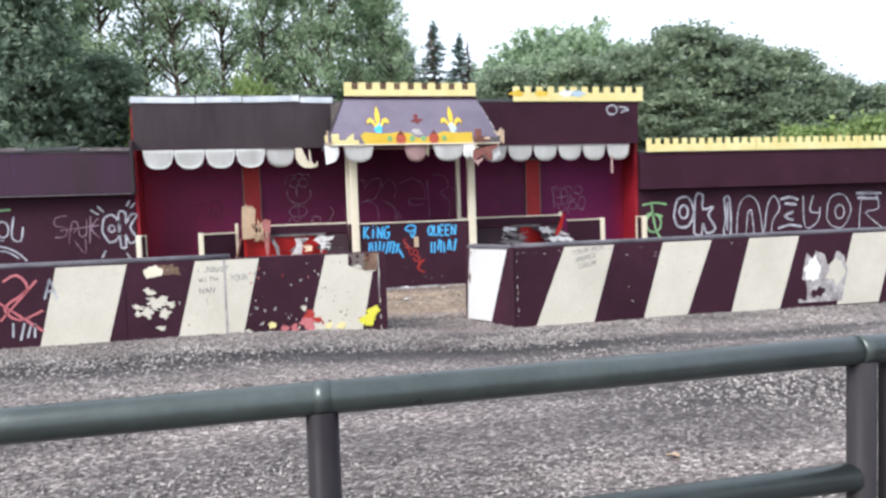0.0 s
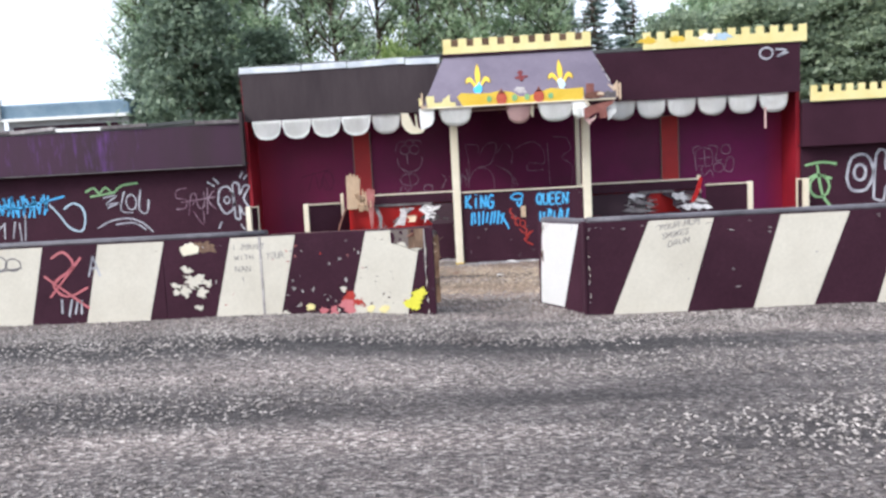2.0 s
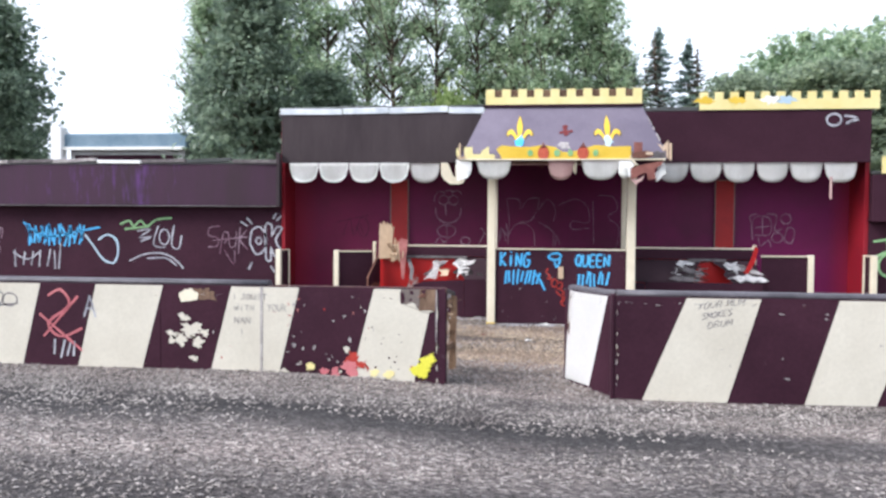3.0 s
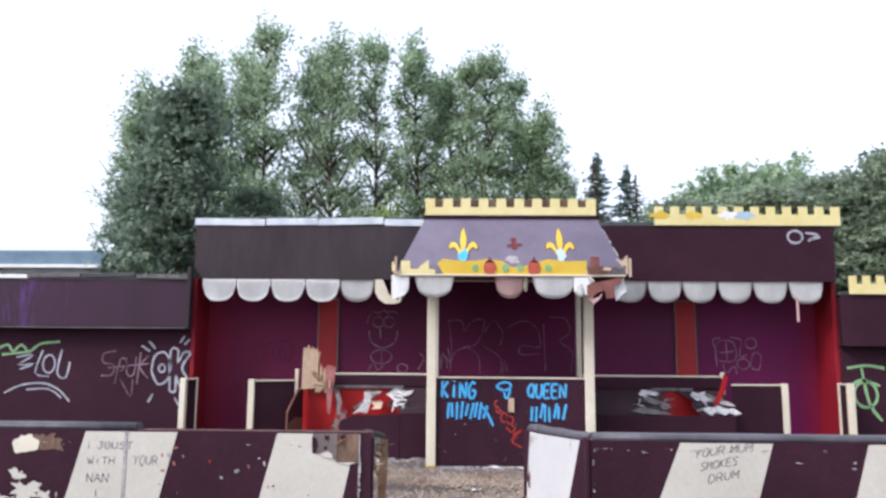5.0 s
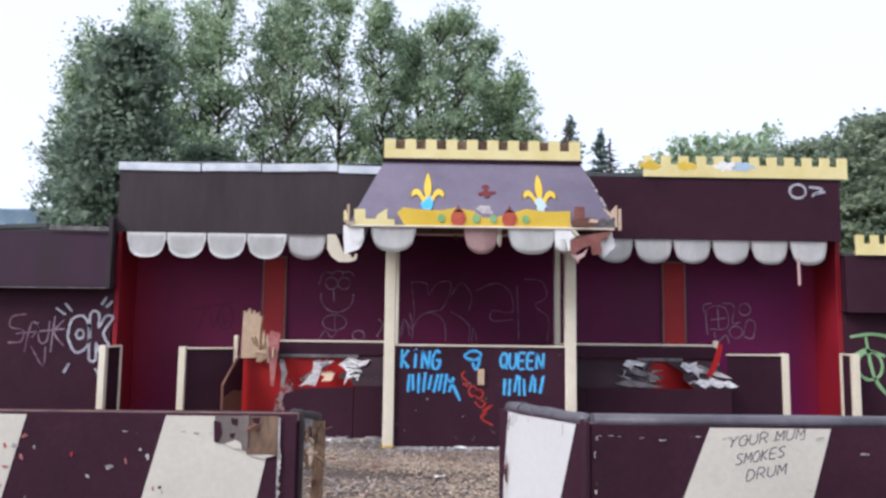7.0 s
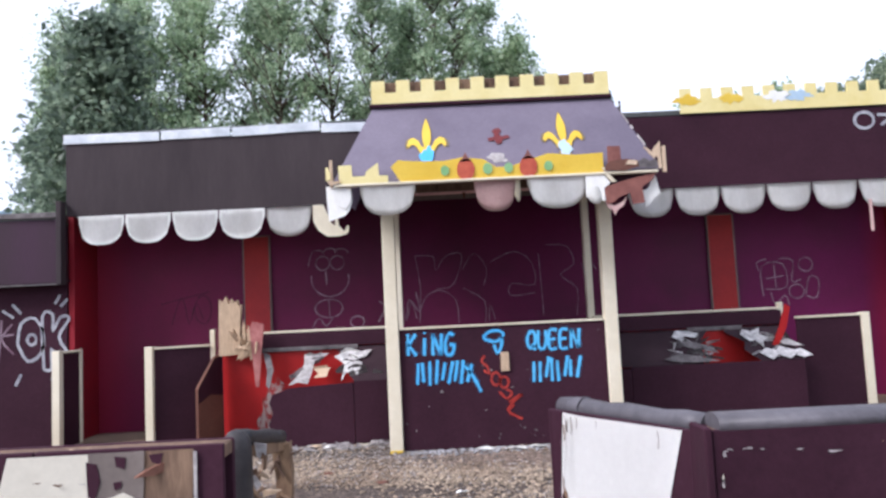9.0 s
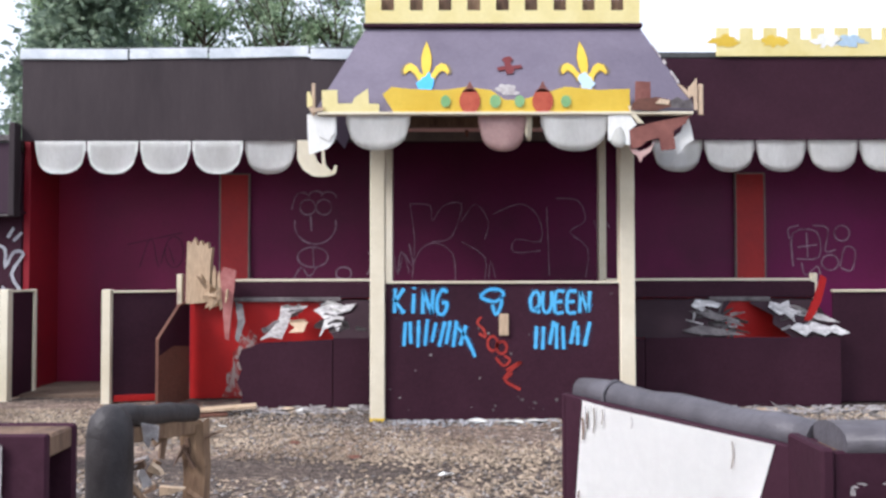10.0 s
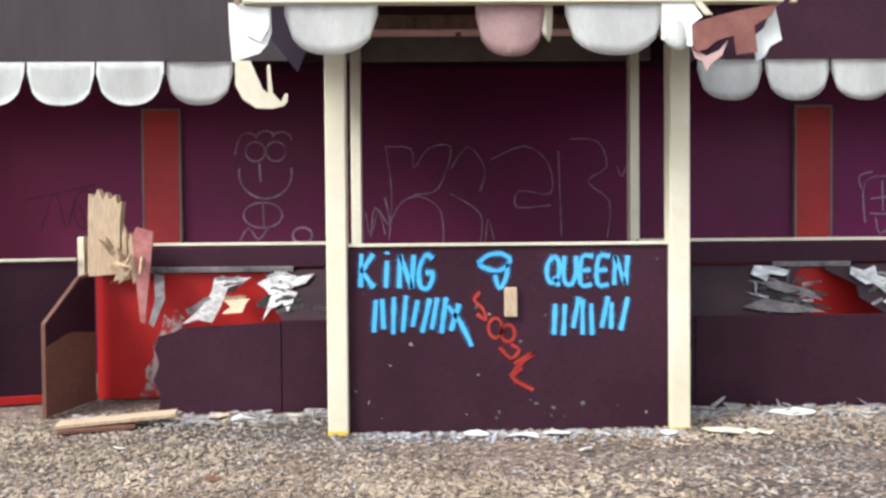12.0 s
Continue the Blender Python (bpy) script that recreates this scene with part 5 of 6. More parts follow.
part("corner_strip", box(3.0, 3.03, BY - 0.012, BY + 0.15, -0.03, 1.07), BLACKISH, br)
part("seam_strip", box(-0.68, -0.655, BY - 0.009, BY - 0.005, 0.08, 1.09, 0.001), TORN, bl)
part("hole", fan(blob(-1.33, 1.0, 0.17, 3, sz=0.5, jag=0.5), BY - 0.005), WOOD, bl, "broken hole showing raw board")
part("torn_edge", fan(blob(-1.48, 0.98, 0.13, 4, sz=0.7), BY - 0.008), CREAM, bl)
for sx, sz, r in ((-1.45, 0.62, 0.1), (-1.6, 0.5, 0.08), (-1.38, 0.48, 0.07), (-1.52, 0.74, 0.05), (-1.66, 0.56, 0.05), (-1.3, 0.58, 0.05), (-1.42, 0.3, 0.04)):
    part("paint_chip", fan(blob(sx, sz, r, int(sx * 50), rough=0.8, jag=0.5, sx=1.2), BY - 0.006), STRIPE, bl)
part("broken_corner", prism([(0.835, 1.088), (0.845, 0.94), (0.90, 0.925), (0.96, 0.945), (1.0, 0.93), (1.0, 1.088)], BY - 0.009, BY - 0.006), HEADER, bl, "broken corner showing grey-brown wood")
part("broken_corner", prism([(1.0, 1.088), (1.0, 0.90), (1.04, 0.865), (1.12, 0.875), (1.2, 0.86), (1.205, 1.088)], BY - 0.010, BY - 0.006), WOOD, bl, "broken corner showing brown wood")
part("corner_frame", prism([(1.0, 1.09), (1.035, 1.09), (1.03, 0.88), (1.0, 0.9)], BY - 0.016, BY - 0.009), HEADER, bl)
part("corner_frame", prism([(1.03, 0.905), (1.2, 0.90), (1.2, 0.872), (1.03, 0.868)], BY - 0.016, BY - 0.009), WOOD, bl)
for poly in ([(0.83, 1.06), (0.868, 1.05), (0.88, 0.99), (0.86, 0.93), (0.836, 0.94)], [(0.93, 1.075), (0.97, 1.07), (0.965, 1.03), (0.935, 1.04)], [(0.925, 0.985), (0.955, 0.99), (0.95, 0.965), (0.93, 0.96)], [(1.05, 1.075), (1.1, 1.08), (1.09, 1.04), (1.06, 1.05)]):
    part("gap", prism(poly, BY - 0.0125, BY - 0.0105), BLACKISH, bl)
for q in (((0.90, 0.93), (0.96, 0.95), (0.99, 0.935), (1.0, 0.90), (0.95, 0.90)), ((1.04, 0.865), (1.12, 0.876), (1.19, 0.862), (1.12, 0.845))):
    part("torn_edge", prism(q, BY - 0.013, BY - 0.0105), STRIPE, bl)
part("torn_edge", prism([(1.205, 1.08), (1.218, 1.08), (1.213, 0.4), (1.205, 0.62)], BY - 0.012, BY - 0.009), TORN, bl)
for sx, sz, r, mm in ((0.33, 0.33, 0.095, RED_SPRAY), (0.30, 0.24, 0.10, PINK_SPRAY), (0.14, 0.19, 0.06, PINK_SPRAY), (0.42, 0.28, 0.05, RED_SPRAY), (0.26, 0.44, 0.04, STRIPE), (-0.13, 0.25, 0.055, PALEYELLOW), (1.06, 0.25, 0.115, LIME), (1.12, 0.34, 0.085, LIME), (0.72, 0.19, 0.06, PALEYELLOW), (0.56, 0.2, 0.05, PALEYELLOW), (-0.42, 0.18, 0.05, STRIPE), (0.02, 0.2, 0.05, PINK_SPRAY)):
    part("paint_splash", fan(blob(sx, sz, r, int(sx * 91) + 7, n=40, rough=0.6, jag=0.34), BY - 0.010 - 0.001 * (sz * 7 % 1)), mm, bl, "splash of bright paint")
rnd = random.Random(5)
for k in range(46):
    sx, sz = rnd.choice((rnd.uniform(-0.4, 0.5), rnd.uniform(-0.4, 0.5), rnd.uniform(-1.7, 1.2))), rnd.uniform(0.15, 1.0)
    part("paint_fleck", fan(blob(sx, sz, rnd.uniform(0.006, 0.018), k, n=9, rough=0.8, jag=0.5, sx=rnd.uniform(0.5, 1.5), sz=rnd.uniform(0.6, 2.0)), BY - 0.007), rnd.choice((DULLPINK, STRIPE, TORN, RED_SPRAY, TORN)), bl)
for k in range(12):
    part("paint_fleck", fan(blob(rnd.uniform(0.45, 1.0), rnd.uniform(0.2, 0.7), rnd.uniform(0.006, 0.016), 90 + k, n=8), BY - 0.007), BLACKISH, bl)
sprayed("marker_writing", word("I", -0.99, 0.95, 0.05, 0.055) + word("JOUST", -0.90, 0.95, 0.05, 0.055, 0.2) + word("WITH", -0.97, 0.83, 0.05, 0.055, 0.15) + word("YOUR", -0.60, 0.83, 0.045, 0.07, 0.15) + word("NAN", -0.97, 0.69, 0.055, 0.07, 0.15) + word("!", -0.92, 0.55, 0.07, 0.08), 0.009, onf, PEN, bl, "thin black marker writing")
sprayed("marker_writing", word("YOUR", 3.84, 0.93, 0.055, 0.06, 0.12, 0.2, 0.14) + word("MUM", 4.12, 0.97, 0.055, 0.06, 0.12, 0.2, 0.1) + word("SMOKES", 3.88, 0.83, 0.045, 0.06, 0.12, 0.2, 0.18) + word("DRUM", 3.94, 0.74, 0.055, 0.06, 0.12, 0.2, 0.18), 0.009, onf, PEN, br, "black marker writing")
sprayed("graffiti", word("S", -4.55, 0.55, 0.3, 0.45) + [[(-3.1, 0.95), (-2.95, 1.02), (-2.85, 0.85), (-3.1, 0.65), (-2.95, 0.5), (-2.7, 0.6)], [(-3.15, 0.5), (-2.75, 0.95)], [(-3.2, 0.75), (-2.7, 0.35)]], 0.035, onf, PINK_SPRAY, bl, "pink sprayed scrawl")
sprayed("graffiti", word("A", -2.68, 0.72, 0.14, 0.24) + bars(-3.05, 0.28, 0.3, 0.18, 4, 0.2, 2), 0.028, onf, WHITE_SPRAY, bl)
sprayed("graffiti", [ring(-3.72, 0.92, 0.1, 0.08), ring(-3.55, 0.9, 0.09, 0.07), [(-3.8, 0.82), (-3.45, 0.86)]], 0.02, onf, PEN, bl)
part("torn_face", prism([(7.36, 0.06), (7.44, 0.5), (7.5, 0.79), (7.6, 0.70), (7.66, 0.81), (7.8, 0.76), (7.86, 0.6), (7.93, 0.62), (8.02, 0.8), (8.14, 0.72), (8.2, 0.5), (8.1, 0.06)], BY - 0.008, BY - 0.006), TORN, br, "torn pale face of the board")
part("torn_face", fan(blob(7.42, 0.25, 0.12, 13, n=20, sz=1.6, jag=0.4), BY - 0.010), BLACKISH, br)
part("torn_face", fan(blob(7.7, 0.2, 0.09, 14, n=20, sx=1.4, jag=0.4), BY - 0.010), BLACKISH, br)
part("torn_face", fan(blob(7.6, 0.55, 0.16, 15, n=20, sz=1.3, jag=0.3), BY - 0.011), OFFWHITE, br)
part("torn_face", fan(blob(8.0, 0.5, 0.16, 16, n=20, sz=1.4, jag=0.3), BY - 0.011), STRIPE, br)
for k in range(14):
    part("scuff", fan(blob(rnd.uniform(3.1, 7.3), rnd.uniform(0.15, 0.95), rnd.uniform(0.004, 0.009), 200 + k, n=9, sx=rnd.uniform(1, 6), jag=0.5), BY - 0.007), TORN, br)

for i in range(6):
    part("splinter", shards(400 + i, 1, 0.5, 1.28, 0.98, 1.08, BY + 0.02, BY + 0.12, 0.2, 0.03, 0.3), (RAWWOOD, WOOD, BROWNWOOD)[i % 3], bl)

# slanting ends of the barriers, either side of the gap
er = thing("barrier_end", (2.8, 9.98, 0), "white board end of the barrier with a black vinyl pad", "barrier", "arena barriers")
A, B = Vector((3.015, 9.62)), Vector((2.60, 10.36))
d = (B - A).normalized()
nrm = Vector((-d.y, d.x))
part("board", add_board(bmesh.new(), (*A, 0.5), (*B, 0.5), 1.08, 0.025), BLACKISH, er)
part("rear_board", add_board(bmesh.new(), (*(A - nrm * 0.13), 0.5), (*(B - nrm * 0.13), 0.5), 1.08, 0.025), BLACKISH, er)
part("end_board", add_board(bmesh.new(), (*(B + d * 0.01 + nrm * 0.012), 0.5), (*(B + d * 0.01 - nrm * 0.142), 0.5), 1.08, 0.02), BLACKISH, er)
onr = lambda u, v: (*(A + d * u + nrm * 0.017), v)
bm = bmesh.new()
bm.faces.new([bm.verts.new(onr(u, v)) for u, v in ((0.36, 0.03), (0.832, 0.03), (0.80, 0.6), (0.752, 1.035), (0.62, 1.03), (0.04, 1.035))])
bmesh.ops.solidify(bm, geom=bm.faces[:], thickness=0.004)
part("white_face", bm, WHITE, er, "bright white painted face")
for pts, w in (([(0.765, 0.74), (0.768, 0.71), (0.765, 0.68)], 0.012), ([(0.745, 0.98), (0.74, 0.94), (0.742, 0.91)], 0.014), ([(0.72, 1.0), (0.722, 0.97), (0.718, 0.95)], 0.012)):
    part("stain", add_ribbon(bmesh.new(), pts, w * 0.8, lambda u, v: (*(A + d * u + nrm * 0.024), v)), WOOD, er, "brown rotten stain")
for u, v, ru, rv_, mm, k in ((0.765, 0.62, 0.030, 0.085, PALEWOOD, 0), (0.768, 0.615, 0.016, 0.06, BLACKISH, 1)):
    part("rot_hole", fan([(p, q) for p, q in blob(u, v, 1.0, 77 + k, n=22, rough=0.4, sx=ru, sz=rv_)], 0.0), mm, er, "rotten hole in the white board").data.transform(Matrix(((d.x, nrm.x, 0, A.x + nrm.x * (0.023 + 0.002 * k)), (d.y, nrm.y, 0, A.y + nrm.y * (0.023 + 0.002 * k)), (0, 0, 1, 0), (0, 0, 0, 1))))
for k, (u, v0, v1) in enumerate(((0.69, 1.02, 0.94), (0.73, 1.02, 0.955), (0.65, 1.02, 0.975), (0.52, 1.02, 0.985), (0.16, 1.02, 0.95))):
    part("stain", add_ribbon(bmesh.new(), [(u, v0), (u - 0.004, (v0 + v1) / 2), (u + 0.003, v1)], 0.006 - 0.0006 * k, lambda a, b: (*(A + d * a + nrm * 0.024), b)), (WOOD, TORN)[k % 2], er, "brown rotten stain")
pts = [A - nrm * 0.06 + d * (-0.02 + 0.86 * i / 8) for i in range(9)]
part("pad", tube([(p.x, p.y, 1.05 + 0.005 * math.sin(i * 2.1)) for i, p in enumerate(pts)], 0.046, 14), VINYL, er, "cracked black vinyl pad")
part("strap", tube([(*(A + d * 0.68 + nrm * (-0.06 + 0.055 * math.cos(t))), 1.045 + 0.055 * math.sin(t)) for t in [math.pi * k / 8 - 0.4 for k in range(10)]], 0.006, 6), VINYL, er)

el = thing("barrier_end", (1.19, 10.25, 0), "broken end frame of the barrier, bare wood under a vinyl pad", "barrier", "arena barriers")
A, B = Vector((1.20, 10.02)), Vector((1.29, 10.53))
d = (B - A).normalized()
nrm = Vector((-d.y, d.x))
bm = tube([(*(A + d * (0.02 + 0.46 * i / 6)), 1.03 - 0.075 * i / 6 + 0.004 * math.sin(i * 2)) for i in range(7)], 0.034, 14)
part("pad", bm, VINYL_DARK, el, "torn black vinyl pad")
part("upright_pad", tube([(1.20, 10.03, z) for z in (0.0, 0.3, 0.6, 0.9, 0.99, 1.03, 1.055, 1.066)], [0.062, 0.065, 0.062, 0.066, 0.064, 0.055, 0.036, 0.012], 18), VINYL_DARK, el, "vinyl wrapped upright with a rounded top")
part("lining", prism([(1.245, 0.99), (1.30, 0.98), (1.297, 0.93), (1.28, 0.945), (1.27, 0.91), (1.255, 0.93)], 10.14, 10.146), TORN, el, "torn pale lining under the pad")
part("upright", prism([(1.245, 0.0), (1.33, 0.0), (1.322, 0.4), (1.335, 0.75), (1.328, 0.925), (1.30, 0.91), (1.27, 0.925), (1.245, 0.87), (1.26, 0.75), (1.25, 0.45)], 10.48, 10.55), PALEWOOD, el, "bare rotten wooden upright")
part("cross_piece", add_board(bmesh.new(), (*(A + d * 0.05), 0.965), (*B, 0.90), 0.05, 0.04), PALEWOOD, el)
part("cross_piece", add_board(bmesh.new(), (*(A + d * 0.05), 0.35), (*B, 0.35), 0.08, 0.04), WOOD, el)
for i in range(14):
    part("splinter", shards(710 + i, 1, 1.22, 1.29, 0.66, 0.92, 10.1, 10.42, 0.09, 0.014, 0.6, 0.2), (PALEWOOD, WOOD, RAWWOOD, TORN)[i % 4], el)
for i in range(10):
    part("splinter", shards(730 + i, 1, 1.26, 1.31, 0.45, 0.88, 10.46, 10.5, 0.1, 0.012, 1.5, 0.2), (WOOD, PALEWOOD)[i % 2], el)

# chipped edges of the boards, down to pale wood
rnd = random.Random(12)
for k in range(40):
    ob_, ex = ((br, 3.052), (bl, 1.225), (bl, 1.225))[k % 3]
    part("worn_edge", fan(blob(ex + rnd.uniform(0.0, 0.014) * (1 if ob_ is br else -1), rnd.uniform(0.08, 0.98), rnd.uniform(0.006, 0.013), 300 + k, n=9, rough=0.8, jag=0.5, sx=0.7, sz=rnd.uniform(1.2, 3.5)), BY - 0.0135), rnd.choice((STRIPE, TORN, WOOD)), ob_)
for k in range(44):
    ob_, ex = ((br, rnd.uniform(3.06, 6.5)), (br, rnd.uniform(3.06, 4.2)), (bl, rnd.uniform(-2.0, 0.85)))[k % 3]
    part("worn_edge", fan(blob(ex, 1.0 - rnd.uniform(0, 0.03), rnd.uniform(0.003, 0.007), 400 + k, n=9, rough=0.8, jag=0.5, sx=rnd.uniform(1.5, 5), sz=0.7), BY - 0.0135), rnd.choice((TORN, WOOD, TORN)), ob_)
# ---- pipe railing ----
RY = 1.97
rail = thing("railing", (0.2, RY, 0), "grey-green painted pipe railing, chipped, on round posts", "railing")
part("top_pipe", tube([(-6, RY + 0.02, 1.2), (-2, RY, 1.2), (0.3, RY, 1.2), (1.735, RY, 1.2)], 0.041, 24), GREEN_PIPE, rail)
part("lower_pipe", tube([(-6, RY + 0.02, 0.83), (-2, RY, 0.83), (1.56, RY, 0.83)], 0.040, 24), GREEN_PIPE, rail)
for px in (-3.0, -1.5, 0.045, 1.59):
    part("post", tube([(px, RY, -0.05), (px, RY, 1.17)], 0.040, 18), POST_PAINT, rail, "grimy dark painted post")
    part("collar", tube([(px - 0.02, RY, 1.2), (px + 0.02, RY, 1.2)], 0.0435, 24), GREEN_PIPE, rail)
part("gate_bar", box(1.662, 1.715, RY - 0.015, RY + 0.02, -0.05, 1.165, 0.004), POST_PAINT, rail, "dark flat bar beside the end post")
gp = thing("gate_post", (1.80, RY + 0.06, 0), "square grey-green steel gate post", "post")
part("shaft", prism([(1.785, -0.05), (1.875, -0.05), (1.875, 1.15), (1.82, 1.205), (1.80, 1.21), (1.785, 1.19)], RY + 0.0, RY + 0.09), GREEN_PIPE, gp)
part("hinge", tube([(1.765, RY + 0.02, 0.98), (1.765, RY + 0.02, 1.1)], 0.014, 10), GREEN_PIPE, gp)

# ---- trees and distance ----
rng = np.random.default_rng(3)


def leaf_mesh(name, centres, size, material, up=0.3, long=1.6, toward=None):
    """Many small leaf-like pieces, one bent pair of triangles each, round the given centres."""
    n = len(centres)
    nrm = rng.normal(size=(n, 3))
    nrm[:, 2] = np.abs(nrm[:, 2]) + up
    if toward is not None:
        nrm = nrm * 0.6 + toward
    nrm /= np.linalg.norm(nrm, axis=1)[:, None]
    a = np.cross(nrm, rng.normal(size=(n, 3)))
    a /= np.linalg.norm(a, axis=1)[:, None]
    b = np.cross(nrm, a)
    s = (size * rng.uniform(0.6, 1.4, n))[:, None]
    verts = np.empty((n, 4, 3))
    verts[:, 0] = centres - a * s * long * 0.5
    verts[:, 1] = centres + b * s * 0.5 + nrm * s * 0.15
    verts[:, 2] = centres + a * s * long * 0.5
    verts[:, 3] = centres - b * s * 0.5 + nrm * s * 0.15
    me = bpy.data.meshes.new(name)
    idx = np.arange(n * 4).reshape(n, 4)
    me.from_pydata(verts.reshape(-1, 3).tolist(), [], np.concatenate([idx[:, [0, 1, 2]], idx[:, [0, 2, 3]]]).tolist())
    me.materials.append(material)
    return me


def wood_bm(h, r0, limbs, top=0.9, lean=0.15):
    bm = bmesh.new()
    pts = [(lean * math.sin(z * 0.5), lean * math.cos(z * 0.37) - lean, z) for z in np.linspace(-0.1, h * top, 9)]
    add_tube(bm, pts, [r0 * (1 - 0.88 * i / 8) for i in range(9)], 8)
    for (z, ang, ln, rise) in limbs:
        p0 = Vector((lean * math.sin(z * 0.5), lean * math.cos(z * 0.37) - lean, z))
        d = Vector((math.cos(ang), math.sin(ang), rise))
        add_tube(bm, [p0, p0 + d * ln * 0.5, p0 + d * ln + Vector((0, 0, 0.1 * ln))], [r0 * 0.32, r0 * 0.2, r0 * 0.07], 5)
    return bm


def tree_kind(kind, h, w, seed):
    """The trunk and crown meshes of a kind of tree, standing at the origin."""
    r = np.random.default_rng(seed)
    limbs, cl = [], []
    if kind == "poplar":
        for i in range(78):
            z = h * r.uniform(0.18, 0.94)
            ang = r.uniform(0, 2 * math.pi)
            ln = w * (0.55 + 0.45 * math.sin(math.pi * min(1, (z / h) * 0.9 + 0.1))) * r.uniform(0.35, 1.0) * (1.12 - 0.75 * (z / h) ** 3)
            limbs.append((z, ang, ln, r.uniform(0.5, 1.1)))
            for k in range(3):
                f = r.uniform(0.4, 1.05)
                cl.append((math.cos(ang) * ln * f, math.sin(ang) * ln * f, z + limbs[-1][3] * ln * f, 0.62 * r.uniform(0.6, 1.3)))
        cl += [(r.normal(0, 0.2), r.normal(0, 0.2), h * t, 0.55) for t in np.linspace(0.82, 0.99, 6)]
        per, size, mat_, r0 = 38, 0.125, LEAF_POPLAR, 0.2
    elif kind == "spruce":
        for lev in range(30):
            for k in range(8):
                t = 0.06 + 0.9 * (lev + r.uniform(-0.5, 0.5)) / 29
                ang = r.uniform(0, 2 * math.pi)
                ln = (1.35 * w * max(0.0, 0.985 - t) ** 0.95 + 0.03) * r.uniform(0.4, 1.25)
                limbs.append((h * t * 0.97, ang, ln, -0.1))
                for m in range(5):
                    f = (m + 0.7) / 5
                    cl.append((math.cos(ang) * ln * f, math.sin(ang) * ln * f, h * t - 0.25 * ln * f, 0.03 + 0.3 * (1 - t)))
        cl += [(0, 0, h * t, 0.06) for t in np.linspace(0.94, 1.0, 8)]
        per, size, mat_, r0 = 3, 0.10, LEAF_SPRUCE, 0.10
    elif kind in ("conifer", "darkconifer"):
        for i in range(240):
            t = r.uniform(0.02, 0.93 if kind == "darkconifer" else 0.98)
            ang = r.uniform(0, 2 * math.pi)
            ln = w * (math.sin(math.pi * (0.18 + 0.82 * t)) ** 0.7 if t < 0.5 else (1 - ((t - 0.42) / 0.58) ** 2) ** 0.6 if t > 0.42 else 1) * r.uniform(0.72, 1.06)
            if kind == "darkconifer":
                ln = w * min(1.0, 0.55 + t * 2) * (1 - t) ** 0.85 * 1.22 * r.uniform(0.5, 1.15)
            if i % 5 == 0:
                limbs.append((h * t * 0.95, ang, ln * 0.8, 0.1))
            cl.append((math.cos(ang) * ln, math.sin(ang) * ln, h * t, 0.55 * r.uniform(0.6, 1.3)))
            cl.append((math.cos(ang) * ln * 0.7, math.sin(ang) * ln * 0.7, h * t + 0.15, 0.8))
        per, size, mat_, r0 = 46, 0.15, LEAF_MID if kind == "conifer" else LEAF_DARK, 0.28
    else:
        for i in range(120):
            v = r.normal(size=3)
            v /= np.linalg.norm(v)
            v[2] = abs(v[2]) * 1.0 - 0.25 * r.random()
            f = r.uniform(0.65, 1.0)
            cl.append((v[0] * w * f, v[1] * w * f, h * 0.45 + v[2] * h * 0.53 * f, 0.55 * r.uniform(0.6, 1.3)))
        limbs = [(h * r.uniform(0.2, 0.5), r.uniform(0, 6.28), w * 0.6, 0.8) for _ in range(12)]
        per, size, mat_, r0 = 80, 0.18, LEAF_LIGHT if kind == "lightbush" else LEAF_POPLAR, 0.16
    cl = np.array(cl)
    c = np.repeat(cl[:, :3], per, axis=0) + r.normal(size=(len(cl) * per, 3)) * np.repeat(cl[:, 3], per)[:, None] * np.array([0.62, 0.62, 0.2] if "conifer" in kind else [0.5, 0.5, 0.42])
    c[:, 2] = np.maximum(c[:, 2], 0.05)
    crown = leaf_mesh("crown", c, size, mat_, up=0.5)
    bm = wood_bm(h, r0, limbs)
    trunk = bpy.data.meshes.new("trunk")
    bm.to_mesh(trunk)
    bm.free()
    trunk.materials.append(BARK)
    return trunk, crown


KINDS = {}


def plant(kind, x, y, h, w, label, category, group, variant=0, turn=0.0):
    """A tree whose meshes are shared by its kind and variant, scaled to its height and half width."""
    if (kind, variant) not in KINDS:
        base = {"poplar": (16, 2.3), "spruce": (10, 1.6), "conifer": (10, 3.0), "darkconifer": (10, 2.8), "lightbush": (5, 2.4), "broadleaf": (9, 3.2)}[kind]
        KINDS[kind, variant] = (*tree_kind(kind, *base, 10 * len(kind) + variant), *base)
    trunk, crown, bh, bw_ = KINDS[kind, variant]
    ob = thing({"lightbush": "bush", "spruce": "spruce_tree", "poplar": "poplar_tree", "broadleaf": "tree"}.get(kind, "conifer_tree"), (x, y, 0), label, category, group)
    for nm, me in (("trunk", trunk), ("crown", crown)):
        o = new(nm, me)
        o.parent = ob
    ob.scale = (w / bw_, w / bw_, h / bh)
    ob.rotation_euler = (0, 0, turn)
    return ob


